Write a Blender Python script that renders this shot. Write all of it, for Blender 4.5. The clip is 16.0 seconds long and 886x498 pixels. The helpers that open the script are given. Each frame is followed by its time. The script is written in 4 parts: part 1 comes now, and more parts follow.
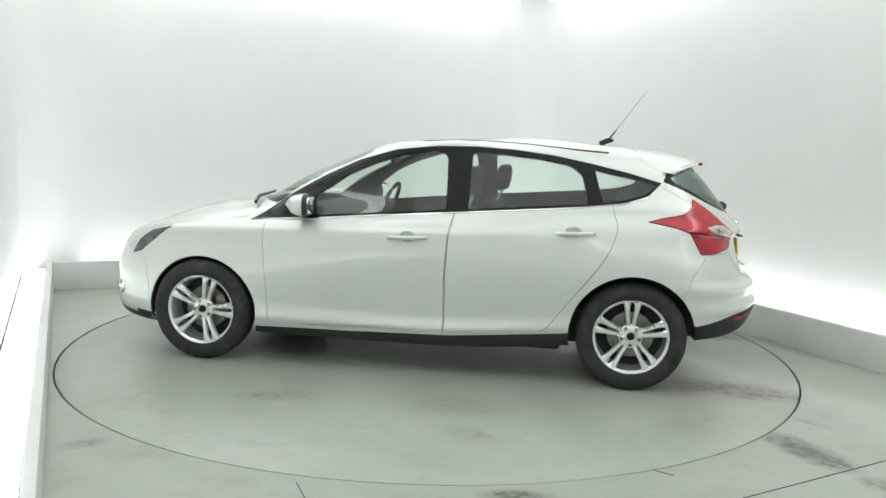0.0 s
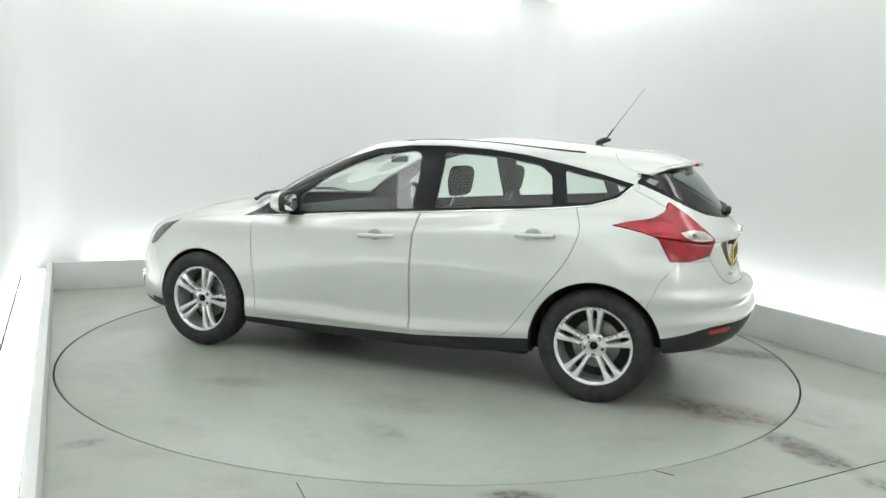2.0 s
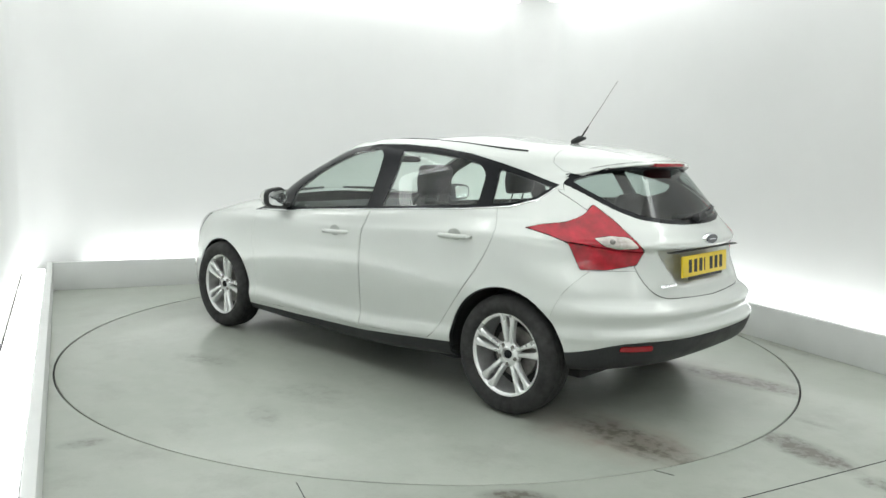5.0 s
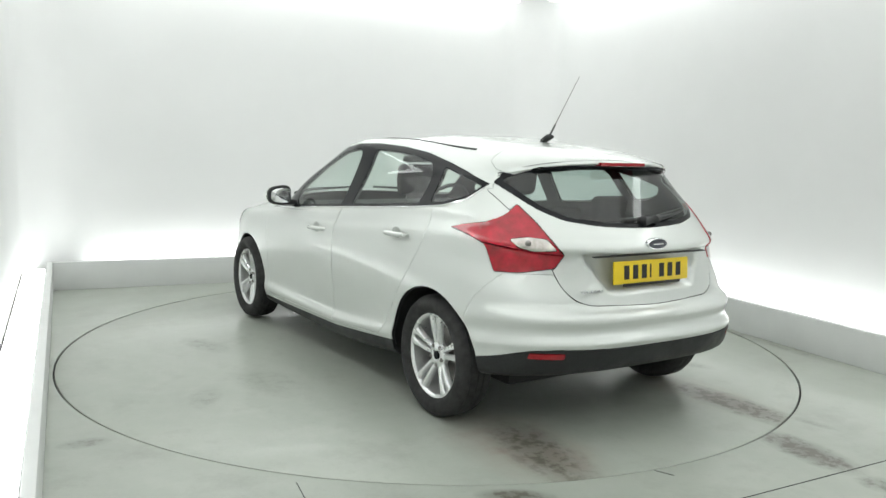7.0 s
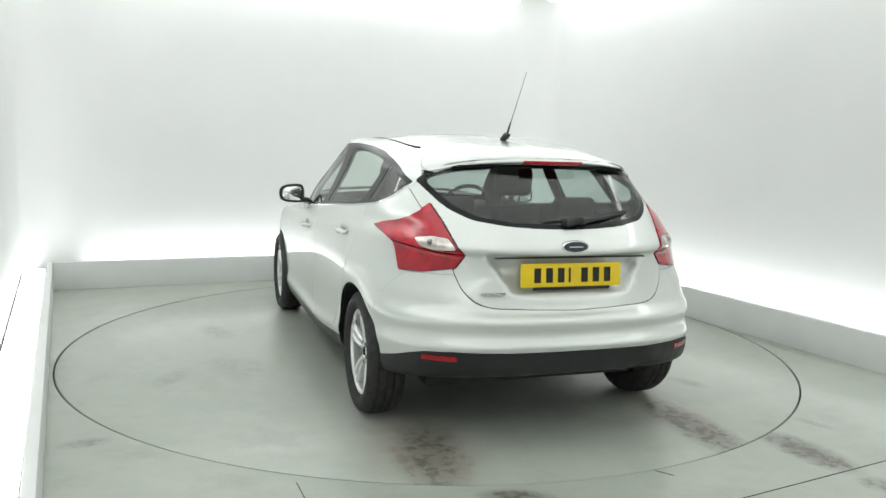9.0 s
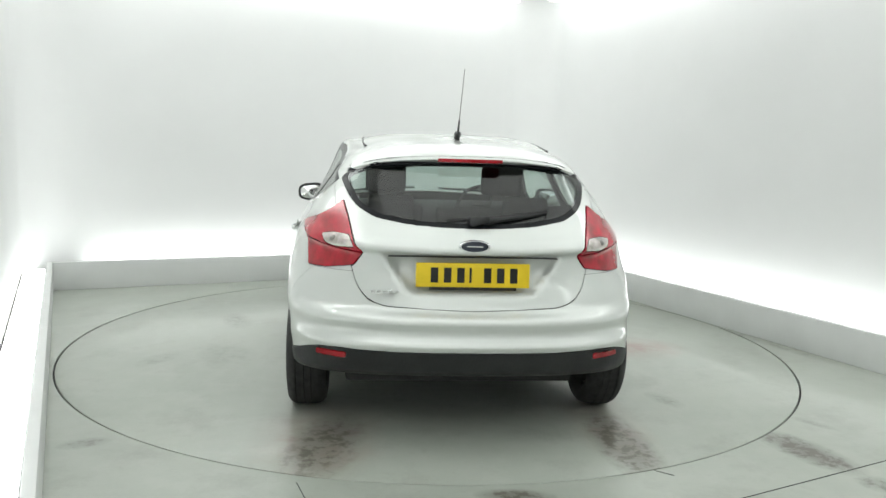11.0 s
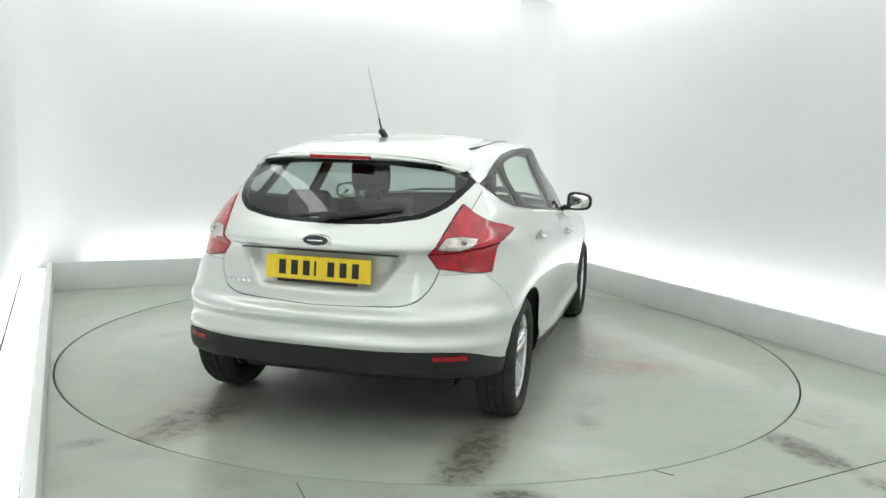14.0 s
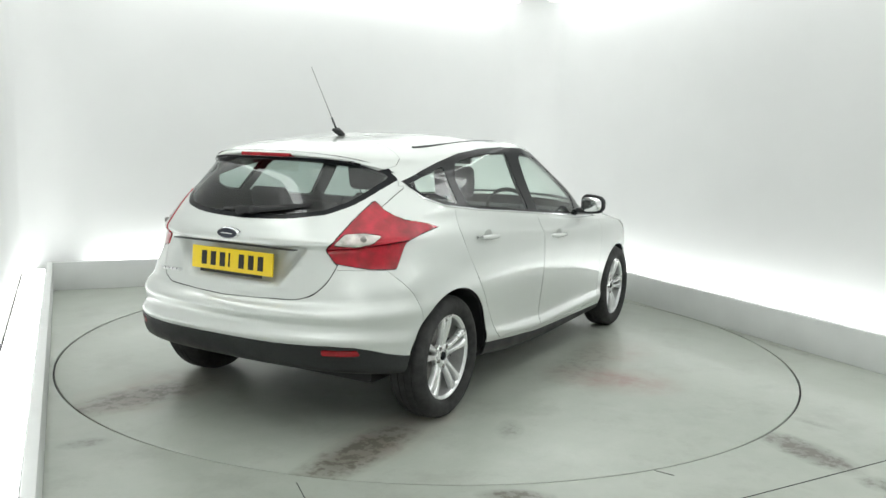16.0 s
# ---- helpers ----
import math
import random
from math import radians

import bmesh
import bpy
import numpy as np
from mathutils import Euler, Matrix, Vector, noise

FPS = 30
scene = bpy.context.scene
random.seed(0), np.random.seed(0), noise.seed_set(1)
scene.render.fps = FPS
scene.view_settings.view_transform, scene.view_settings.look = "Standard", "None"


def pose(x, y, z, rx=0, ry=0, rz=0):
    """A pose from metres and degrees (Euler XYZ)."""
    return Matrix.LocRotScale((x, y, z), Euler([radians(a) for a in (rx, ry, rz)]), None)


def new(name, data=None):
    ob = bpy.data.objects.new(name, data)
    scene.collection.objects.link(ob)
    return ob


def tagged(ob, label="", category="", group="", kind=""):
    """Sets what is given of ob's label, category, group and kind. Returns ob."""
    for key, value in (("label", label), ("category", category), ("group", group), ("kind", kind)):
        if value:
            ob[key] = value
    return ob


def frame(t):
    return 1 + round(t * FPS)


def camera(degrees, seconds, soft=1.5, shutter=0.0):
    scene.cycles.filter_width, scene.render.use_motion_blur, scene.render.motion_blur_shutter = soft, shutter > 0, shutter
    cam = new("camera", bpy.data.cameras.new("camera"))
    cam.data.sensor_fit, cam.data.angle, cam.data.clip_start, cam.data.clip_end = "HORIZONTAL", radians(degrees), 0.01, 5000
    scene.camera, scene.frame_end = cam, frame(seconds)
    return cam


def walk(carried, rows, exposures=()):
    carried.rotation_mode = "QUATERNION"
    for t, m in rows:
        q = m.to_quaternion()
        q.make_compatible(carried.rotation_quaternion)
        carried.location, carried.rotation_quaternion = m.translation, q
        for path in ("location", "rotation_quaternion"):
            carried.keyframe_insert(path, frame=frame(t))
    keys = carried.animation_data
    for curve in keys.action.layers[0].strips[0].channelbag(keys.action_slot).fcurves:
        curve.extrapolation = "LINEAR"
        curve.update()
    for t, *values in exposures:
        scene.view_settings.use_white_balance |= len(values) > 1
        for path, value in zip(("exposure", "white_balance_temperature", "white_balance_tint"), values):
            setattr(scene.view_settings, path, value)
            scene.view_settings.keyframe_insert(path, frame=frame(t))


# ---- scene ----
cam = camera(58.47, 16.0, soft=1.5)
EYE = Matrix.Translation((0.0, -5.518, 1.389)) @ Matrix.Rotation(radians(-0.724), 4, "Z") @ Matrix.Rotation(radians(90 - 7.517), 4, "X") @ Matrix.Rotation(radians(1.768), 4, "Z")
walk(cam, [(0.0, EYE), (16.0, EYE)], exposures=[(0.0, 0.24), (16.0, 0.24)])

# turn of the platform and of the car on it: seconds, degrees
TURN = [(0, 168.66), (1, 162.19), (2, 155.63), (3, 149.04), (4, 142.25), (5.2, 134.0), (6.5, 125.03), (7.5, 118.05),
        (8.5, 111.1), (9.5, 104.2), (10.5, 97.35), (11.5, 90.46), (12.5, 83.55), (13.5, 76.66), (14.5, 69.8), (15.5, 62.97), (16, 59.42)]
CAR_OFF = (-0.007, -0.040)


# ---- light ----
world = bpy.data.worlds.new("world")
scene.world = world
world.use_nodes = True
world.node_tree.nodes["Background"].inputs["Color"].default_value = (0.8, 0.85, 0.83, 1)
world.node_tree.nodes["Background"].inputs["Strength"].default_value = 0.02

ROOM = 25.0                      # the booth's turn about z, degrees
LEFT, RIGHT, BACK, FRONT = -2.44, 2.42, 2.70, -8.0
PLINTH_H, PLINTH_T, TROUGH = 0.25, 0.045, 0.24
WALL_H = 3.05
RM = Matrix.Rotation(radians(ROOM), 4, "Z")


# ---- materials ----
def mat(name):
    m = bpy.data.materials.new(name)
    m.use_nodes = True
    nt = m.node_tree
    return m, nt, nt.nodes["Principled BSDF"]


def node(nt, kind, **values):
    n = nt.nodes.new(kind)
    for key, value in values.items():
        n.inputs[key.replace("_", " ")].default_value = value
    return n


def mixc(nt, fac, a, b):
    m = nt.nodes.new("ShaderNodeMix")
    m.data_type = "RGBA"
    for sock, value in ((m.inputs[0], fac), (m.inputs[6], a), (m.inputs[7], b)):
        if isinstance(value, (tuple, float, int)):
            sock.default_value = value
        else:
            nt.links.new(value, sock)
    return m.outputs[2]


def math_node(nt, op, a, b=0.0, c=None):
    m = nt.nodes.new("ShaderNodeMath")
    m.operation = op
    for i, value in enumerate((a, b) if c is None else (a, b, c)):
        if isinstance(value, (int, float)):
            m.inputs[i].default_value = value
        else:
            nt.links.new(value, m.inputs[i])
    return m.outputs[0]


def noise_out(nt, scale, detail=4.0, rough=0.55, coord="Object"):
    tc = nt.nodes.new("ShaderNodeTexCoord")
    n = node(nt, "ShaderNodeTexNoise", Scale=scale, Detail=detail, Roughness=rough)
    nt.links.new(tc.outputs[coord], n.inputs["Vector"])
    return n.outputs["Fac"]


def ramp(nt, value, lo, hi, a=0.0, b=1.0):
    r = nt.nodes.new("ShaderNodeMapRange")
    r.inputs["From Min"].default_value, r.inputs["From Max"].default_value = lo, hi
    r.inputs["To Min"].default_value, r.inputs["To Max"].default_value = a, b
    nt.links.new(value, r.inputs["Value"])
    return r.outputs["Result"]


def plain(name, color, rough=0.5, metal=0.0, coat=0.0, vary=0.12, scale=30.0, bump=0.0, ior=1.45):
    m, nt, p = mat(name)
    dark = tuple(c * (1 - vary) for c in color) + (1,)
    light = tuple(min(1, c * (1 + vary)) for c in color) + (1,)
    f = noise_out(nt, scale)
    nt.links.new(mixc(nt, ramp(nt, f, 0.3, 0.7), dark, light), p.inputs["Base Color"])
    big = noise_out(nt, scale * 0.12, 3)
    nt.links.new(ramp(nt, big, 0.3, 0.7, max(0.02, rough * 0.85), min(1, rough * 1.15)), p.inputs["Roughness"])
    p.inputs["Metallic"].default_value = metal
    p.inputs["Coat Weight"].default_value = coat
    p.inputs["Coat Roughness"].default_value = 0.04
    p.inputs["IOR"].default_value = ior
    if bump:
        b = node(nt, "ShaderNodeBump", Strength=bump, Distance=0.002)
        nt.links.new(noise_out(nt, scale * 4), b.inputs["Height"])
        nt.links.new(b.outputs["Normal"], p.inputs["Normal"])
    return m


def car_paint(name, color):
    """Metallic base coat with fine flakes under a clear, nearly mirror-smooth lacquer."""
    m, nt, p = mat(name)
    f = ramp(nt, noise_out(nt, 900, 2), 0.3, 0.7)
    base = mixc(nt, f, tuple(c * 0.95 for c in color) + (1,), tuple(c * 1.04 for c in color) + (1,))
    dust = ramp(nt, noise_out(nt, 3.5, 5, 0.6), 0.45, 0.8, 0, 0.10)
    nt.links.new(mixc(nt, dust, base, (0.50, 0.49, 0.46, 1)), p.inputs["Base Color"])
    nt.links.new(ramp(nt, noise_out(nt, 6, 4), 0.3, 0.7, 0.40, 0.46), p.inputs["Roughness"])
    p.inputs["Metallic"].default_value = 0.38
    p.inputs["Coat Weight"].default_value = 1.0
    p.inputs["Coat IOR"].default_value = 1.55
    p.inputs["Coat Roughness"].default_value = 0.03
    return m


def glow(name, color, strength):
    m, nt, p = mat(name)
    p.inputs["Base Color"].default_value = (0.9, 0.9, 0.9, 1)
    p.inputs["Emission Color"].default_value = (*color, 1)
    p.inputs["Emission Strength"].default_value = strength
    return m


def glass(name, tint, rough=0.0):
    m = bpy.data.materials.new(name)
    m.use_nodes = True
    nt = m.node_tree
    nt.nodes.clear()
    out = nt.nodes.new("ShaderNodeOutputMaterial")
    clear = nt.nodes.new("ShaderNodeBsdfTransparent")
    clear.inputs["Color"].default_value = (*tint, 1)
    gloss = node(nt, "ShaderNodeBsdfGlossy", Roughness=rough)
    face = node(nt, "ShaderNodeLayerWeight", Blend=0.5)
    fres = math_node(nt, "MULTIPLY_ADD", math_node(nt, "POWER", face.outputs["Facing"], 5.0), 0.9, 0.07)
    mix = nt.nodes.new("ShaderNodeMixShader")
    nt.links.new(fres, mix.inputs[0])
    nt.links.new(clear.outputs[0], mix.inputs[1])
    nt.links.new(gloss.outputs[0], mix.inputs[2])
    nt.links.new(mix.outputs[0], out.inputs["Surface"])
    return m


def stain_mask(nt, spots, scale):
    """Worn or dirty spots: (x, y, half length, half width, turn in degrees, strength)."""
    tc = nt.nodes.new("ShaderNodeTexCoord")
    total = None
    n = ramp(nt, noise_out(nt, scale, 6, 0.65), 0.36, 0.62)
    for x, y, a, b, turn, strength in spots:
        mp = nt.nodes.new("ShaderNodeMapping")
        mp.vector_type = "TEXTURE"
        mp.inputs["Location"].default_value = (x, y, 0)
        mp.inputs["Rotation"].default_value = (0, 0, radians(turn))
        mp.inputs["Scale"].default_value = (a, b, 50)
        nt.links.new(tc.outputs["Object"], mp.inputs["Vector"])
        ln = nt.nodes.new("ShaderNodeVectorMath")
        ln.operation = "LENGTH"
        nt.links.new(mp.outputs[0], ln.inputs[0])
        one = math_node(nt, "MULTIPLY", ramp(nt, ln.outputs["Value"], 1.0, 0.35), strength)
        total = one if total is None else math_node(nt, "MAXIMUM", total, one)
    return math_node(nt, "MULTIPLY", total, math_node(nt, "MAXIMUM", n, 0.42))


def floor_mat(name, dirt, red):
    m, nt, p = mat(name)
    base = mixc(nt, ramp(nt, noise_out(nt, 1.1, 5), 0.3, 0.7), (0.335, 0.365, 0.32, 1), (0.40, 0.43, 0.38, 1))
    base = mixc(nt, ramp(nt, noise_out(nt, 5, 8, 0.7), 0.45, 0.75, 0, 0.5), base, (0.44, 0.46, 0.42, 1))
    base = mixc(nt, ramp(nt, noise_out(nt, 2.6, 9, 0.7), 0.52, 0.78, 0, 0.45), base, (0.20, 0.19, 0.165, 1))
    base = mixc(nt, ramp(nt, noise_out(nt, 60, 3), 0.55, 0.8, 0, 0.12), base, (0.2, 0.2, 0.18, 1))
    if red:
        base = mixc(nt, stain_mask(nt, red, 4), base, (0.31, 0.22, 0.19, 1))
    base = mixc(nt, stain_mask(nt, dirt, 14), base, (0.115, 0.106, 0.085, 1))
    nt.links.new(base, p.inputs["Base Color"])
    r = ramp(nt, noise_out(nt, 2.3, 6, 0.6), 0.25, 0.75, 0.28, 0.36)
    nt.links.new(r, p.inputs["Roughness"])
    p.inputs["Coat Weight"].default_value = 0.15
    b = node(nt, "ShaderNodeBump", Strength=0.05, Distance=0.002)
    nt.links.new(noise_out(nt, 40, 5), b.inputs["Height"])
    nt.links.new(b.outputs["Normal"], p.inputs["Normal"])
    return m


M = {}
M["wall"] = plain("wall paint", (0.70, 0.705, 0.70), 0.6, vary=0.02, scale=1.2, bump=0.03)
M["plinth"] = plain("plinth paint", (0.66, 0.67, 0.66), 0.5, vary=0.05, scale=2.5, bump=0.05)
M["ceiling"] = plain("ceiling paint", (0.8, 0.8, 0.79), 0.7, vary=0.02, scale=2)
M["floor"] = floor_mat("sealed concrete", [(-1.55, -2.07, 0.13, 0.07, 30, 0.8), (1.80, -1.93, 0.34, 0.14, -66, 1.7), (0.36, -2.5, 0.18, 0.07, 0, 1.5),
                                           (2.02, -1.54, 0.15, 0.05, -50, 0.5), (2.55, 0.15, 0.9, 0.10, -65, 0.55), (2.05, 1.3, 0.5, 0.08, -65, 0.5), (-2.6, 1.4, 0.6, 0.15, 25, 0.15), (1.95, -2.3, 0.12, 0.1, -60, 0.9)], [])
M["table"] = floor_mat("turntable deck", [(-1.95, -0.80, 0.55, 0.16, 0, 1.5), (-2.0, 0.62, 0.50, 0.20, -10, 1.2), (-0.4, 1.35, 0.3, 0.2, 20, 0.35), (-1.3, -1.24, 0.16, 0.08, 20, 0.55), (0.1, -1.1, 0.7, 0.2, 5, 0.6), (0.55, 1.45, 0.30, 0.12, 15, 0.6), (-0.55, 1.75, 0.22, 0.10, -20, 0.45)], [(-0.15, -1.38, 0.34, 0.50, 10, 1.0), (-1.9, 0.65, 0.6, 0.34, 0, 0.7), (-1.7, -0.8, 0.7, 0.22, 0, 0.6), (0.5, -1.2, 0.5, 0.3, 0, 0.5)])
M["groove"] = plain("groove", (0.03, 0.03, 0.03), 0.8)
M["lamp"] = glow("strip diffuser", (0.968, 1.0, 0.982), 6.7)
M["cove"] = glow("cove diffuser", (0.968, 1.0, 0.982), 4.0)
# for the added softbox panels overhead, not a seen lamp
M["panel"] = glow("added overhead diffuser", (0.968, 1.0, 0.982), 0.74)
M["paint"] = car_paint("silver paint", (0.645, 0.672, 0.648))
M["black"] = plain("black plastic", (0.018, 0.019, 0.02), 0.5, vary=0.2, scale=90, bump=0.1)
M["gloss_black"] = plain("gloss black trim", (0.010, 0.011, 0.013), 0.2, ior=1.25)
# body colour in the handle cups, darkened for their soft shading
M["cup"] = plain("handle recess", (0.42, 0.44, 0.42), 0.4, metal=0.4)
M["headlamp"] = plain("headlamp", (0.10, 0.105, 0.11), 0.15, metal=0.5, coat=1.0, vary=0.7, scale=14)
M["lining"] = plain("cabin lining", (0.026, 0.027, 0.029), 0.8, vary=0.15, scale=60)
M["headlining"] = plain("head lining", (0.45, 0.45, 0.43), 0.9, vary=0.06, scale=60)
M["seat"] = plain("seat cloth", (0.016, 0.017, 0.019), 0.9, vary=0.3, scale=50, bump=0.12)
M["rubber"] = plain("tyre rubber", (0.030, 0.030, 0.030), 0.8, vary=0.4, scale=24, bump=0.4)
M["alloy"] = plain("alloy", (0.80, 0.81, 0.81), 0.30, metal=0.6, coat=0.5, vary=0.05, scale=60)
M["steel"] = plain("brake steel", (0.25, 0.24, 0.23), 0.45, metal=0.9, vary=0.2, scale=40)
M["chrome"] = plain("chrome", (0.85, 0.86, 0.87), 0.08, metal=1.0, vary=0.02)
M["red"] = plain("red lens", (0.42, 0.005, 0.022), 0.16, coat=0.6, vary=0.42, scale=13, bump=0.15)
M["red_low"] = plain("lower red lens", (0.36, 0.004, 0.016), 0.16, coat=0.6, vary=0.35, scale=22, bump=0.25)
M["red_dark"] = plain("dark red lens", (0.32, 0.005, 0.012), 0.15, coat=0.4, vary=0.2, scale=25)
M["clear"] = plain("clear lens", (0.58, 0.53, 0.50), 0.2, metal=0.4, coat=0.6, vary=0.42, scale=20)
M["yellow"] = plain("yellow plate", (0.80, 0.58, 0.02), 0.35, vary=0.04, scale=20)
M["ink"] = plain("plate black", (0.012, 0.012, 0.012), 0.5)
M["badge"] = plain("badge face", (0.03, 0.035, 0.05), 0.2, coat=0.6)
M["glass"] = glass("side glass", (0.88, 0.955, 0.915))
M["glass_dark"] = glass("rear glass", (0.50, 0.58, 0.555))


# ---- mesh tools ----
def mesh_of(name, bm, material, smooth=True):
    me = bpy.data.meshes.new(name)
    bmesh.ops.recalc_face_normals(bm, faces=bm.faces)
    bm.to_mesh(me)
    bm.free()
    me.materials.append(material)
    if smooth:
        me.shade_smooth()
        me.set_sharp_from_angle(angle=radians(38))
    return me


def part(name, bm, material, parent, label="", smooth=True):
    ob = new(name, mesh_of(name, bm, material, smooth))
    ob.parent = parent
    if label:
        tagged(ob, label)
    return ob


def thing(name, bm, material, label, category, kind="", group="", smooth=True):
    return tagged(new(name, mesh_of(name, bm, material, smooth)), label, category, group, kind)


def box_bm(x0, x1, y0, y1, z0, z1, bevel=0.0, seg=2, m=None, bm=None):
    own = bm is None
    bm = bm or bmesh.new()
    r = bmesh.ops.create_cube(bm, size=1.0)["verts"]
    for v in r:
        v.co = Vector(((x0 + x1) / 2 + v.co.x * (x1 - x0), (y0 + y1) / 2 + v.co.y * (y1 - y0), (z0 + z1) / 2 + v.co.z * (z1 - z0)))
    if bevel:
        es = list({e for v in r for e in v.link_edges})
        r = bmesh.ops.bevel(bm, geom=es, offset=bevel, segments=seg, affect="EDGES", profile=0.6)["verts"]
    if m is not None:
        bmesh.ops.transform(bm, matrix=m, verts=bm.verts if own else list(r))
    return bm


def lathe_bm(profile, seg=48, axis="Y", close=False):
    """Turns (radius, along) pairs about an axis."""
    bm = bmesh.new()
    rows = []
    for r, h in profile:
        row = []
        for i in range(seg):
            a = 2 * math.pi * i / seg
            c, s = r * math.cos(a), r * math.sin(a)
            row.append(bm.verts.new({"Y": (c, h, s), "Z": (c, s, h), "X": (h, c, s)}[axis]))
        rows.append(row)
    pairs = list(zip(rows, rows[1:])) + ([(rows[-1], rows[0])] if close else [])
    for a, b in pairs:
        for i in range(seg):
            j = (i + 1) % seg
            bm.faces.new((a[i], a[j], b[j], b[i]))
    if not close:
        for row in (rows[0], rows[-1]):
            if (row[0].co - row[seg // 2].co).length > 1e-4:
                bm.faces.new(row)
    return bm


def prism_bm(points, lo, hi, axis="Y", bevel=0.0, bm=None):
    """A polygon pushed along an axis; points are the two other coordinates in order."""
    bm = bm or bmesh.new()
    put = {"Y": lambda p, h: (p[0], h, p[1]), "X": lambda p, h: (h, p[0], p[1]), "Z": lambda p, h: (p[0], p[1], h)}[axis]
    a = [bm.verts.new(put(p, lo)) for p in points]
    b = [bm.verts.new(put(p, hi)) for p in points]
    n = len(points)
    fs = [bm.faces.new(a), bm.faces.new(b[::-1])] + [bm.faces.new((a[i], b[i], b[(i + 1) % n], a[(i + 1) % n])) for i in range(n)]
    if bevel:
        es = list({e for f in fs[:2] for e in f.edges})
        bmesh.ops.bevel(bm, geom=es, offset=bevel, segments=2, affect="EDGES")
    return bm


def tube_bm(points, radii, seg=10, bm=None):
    bm = bm or bmesh.new()
    rows = []
    for i, p in enumerate(points):
        p = Vector(p)
        d = (Vector(points[min(i + 1, len(points) - 1)]) - Vector(points[max(i - 1, 0)])).normalized()
        side = d.orthogonal().normalized()
        up = d.cross(side)
        rows.append([bm.verts.new(p + (side * math.cos(2 * math.pi * k / seg) + up * math.sin(2 * math.pi * k / seg)) * radii[i]) for k in range(seg)])
    for a, b in zip(rows, rows[1:]):
        for k in range(seg):
            j = (k + 1) % seg
            bm.faces.new((a[k], a[j], b[j], b[k]))
    bm.faces.new(rows[0])
    bm.faces.new(rows[-1])
    return bm


# ---- the booth ----
def booth():
    R = 2.422
    bm = bmesh.new()
    seg = 192
    inner, deep, outer = [], [], []
    for i in range(seg):
        a = 2 * math.pi * i / seg
        c, s = math.cos(a), math.sin(a)
        k = 11.0 / max(abs(c), abs(s))
        inner.append(bm.verts.new((R * c, R * s, 0)))
        deep.append(bm.verts.new((R * c, R * s, -0.03)))
        outer.append(bm.verts.new((k * c, k * s, 0)))
    for i in range(seg):
        j = (i + 1) % seg
        bm.faces.new((inner[i], inner[j], outer[j], outer[i]))
        bm.faces.new((deep[i], deep[j], inner[j], inner[i]))
    floor = thing("floor", bm, M["floor"], "grey-green sealed concrete floor with stains and joints", "floor", "structure")
    bm = bmesh.new()
    bmesh.ops.create_circle(bm, cap_ends=True, segments=96, radius=2.6, matrix=Matrix.Translation((0, 0, -0.031)))
    part("pit", bm, M["groove"], floor, "dark pit below the platform")

    def joint(a, b, w=0.006):
        a, b = Vector((*a, 0)), Vector((*b, 0))
        d = (b - a).normalized()
        s = Vector((-d.y, d.x, 0)) * w / 2
        jb = bmesh.new()
        lo = [jb.verts.new(p) for p in (a - s, b - s, b + s, a + s)]
        hi = [jb.verts.new(v.co + Vector((0, 0, 0.0015))) for v in lo]
        jb.faces.new(hi)
        for i in range(4):
            jb.faces.new((lo[i], lo[(i + 1) % 4], hi[(i + 1) % 4], hi[i]))
        part("joint", jb, M["groove"], floor, "dark floor joint", smooth=False)
    joint((-0.53, -2.43), (-0.40, -2.75), 0.0035)
    joint((1.0, -2.21), (1.07, -2.26), 0.004)
    joint((1.25, -2.49), (2.6, -1.78), 0.0045)
    joint((2.27, 0.90), (2.80, -0.15), 0.008)

    H = WALL_H
    T, W = PLINTH_T, TROUGH
    wl, wr, wb = LEFT - W, RIGHT + W, BACK + W
    # walls with a rounded corner between them
    def wall(name, pts, label):
        wbm = bmesh.new()
        lo = [wbm.verts.new((*p, -0.02)) for p in pts]
        hi = [wbm.verts.new((*p, H)) for p in pts]
        n = len(pts)
        for i in range(n):
            wbm.faces.new((lo[i], lo[(i + 1) % n], hi[(i + 1) % n], hi[i]))
        wbm.faces.new(hi)
        wbm.faces.new(lo)
        o = thing(name, wbm, M["wall"], label, "wall", "structure", smooth=True)
        o.matrix_world = RM
        return o
    r = 0.45

    def arc(cx, cy, rad, a0, a1, n=12):
        return [(cx + rad * math.cos(radians(a0 + (a1 - a0) * i / n)), cy + rad * math.sin(radians(a0 + (a1 - a0) * i / n))) for i in range(n + 1)]
    wall("wall_back", arc(wl + r, wb - r, r, 180, 90) + arc(wr - r, wb - r, r, 90, 0) + arc(wr - r, wb - r, r + 0.12, 0, 90) + arc(wl + r, wb - r, r + 0.12, 90, 180),
         "white booth wall washed by hidden strip lights")
    wall("wall_left", [(wl, wb - r), (wl - 0.12, wb - r), (wl - 0.12, FRONT), (wl, FRONT)], "white booth side wall, glowing above the plinth")
    wall("wall_right", [(wr, wb - r), (wr + 0.12, wb - r), (wr + 0.12, FRONT), (wr, FRONT)], "white booth side wall, glowing above the plinth")
    wall("wall_front", [(wl - 0.12, FRONT - 0.12), (wr + 0.12, FRONT - 0.12), (wr + 0.12, FRONT), (wl - 0.12, FRONT)], "white booth wall behind the camera")

    def boxed(name, x0, x1, y0, y1, z0, z1, material, label, category, kind="structure", bevel=0.004, group=""):
        o = thing(name, box_bm(x0, x1, y0, y1, z0, z1, bevel), material, label, category, kind, group)
        o.matrix_world = RM
        return o
    E0 = FRONT + 0.02
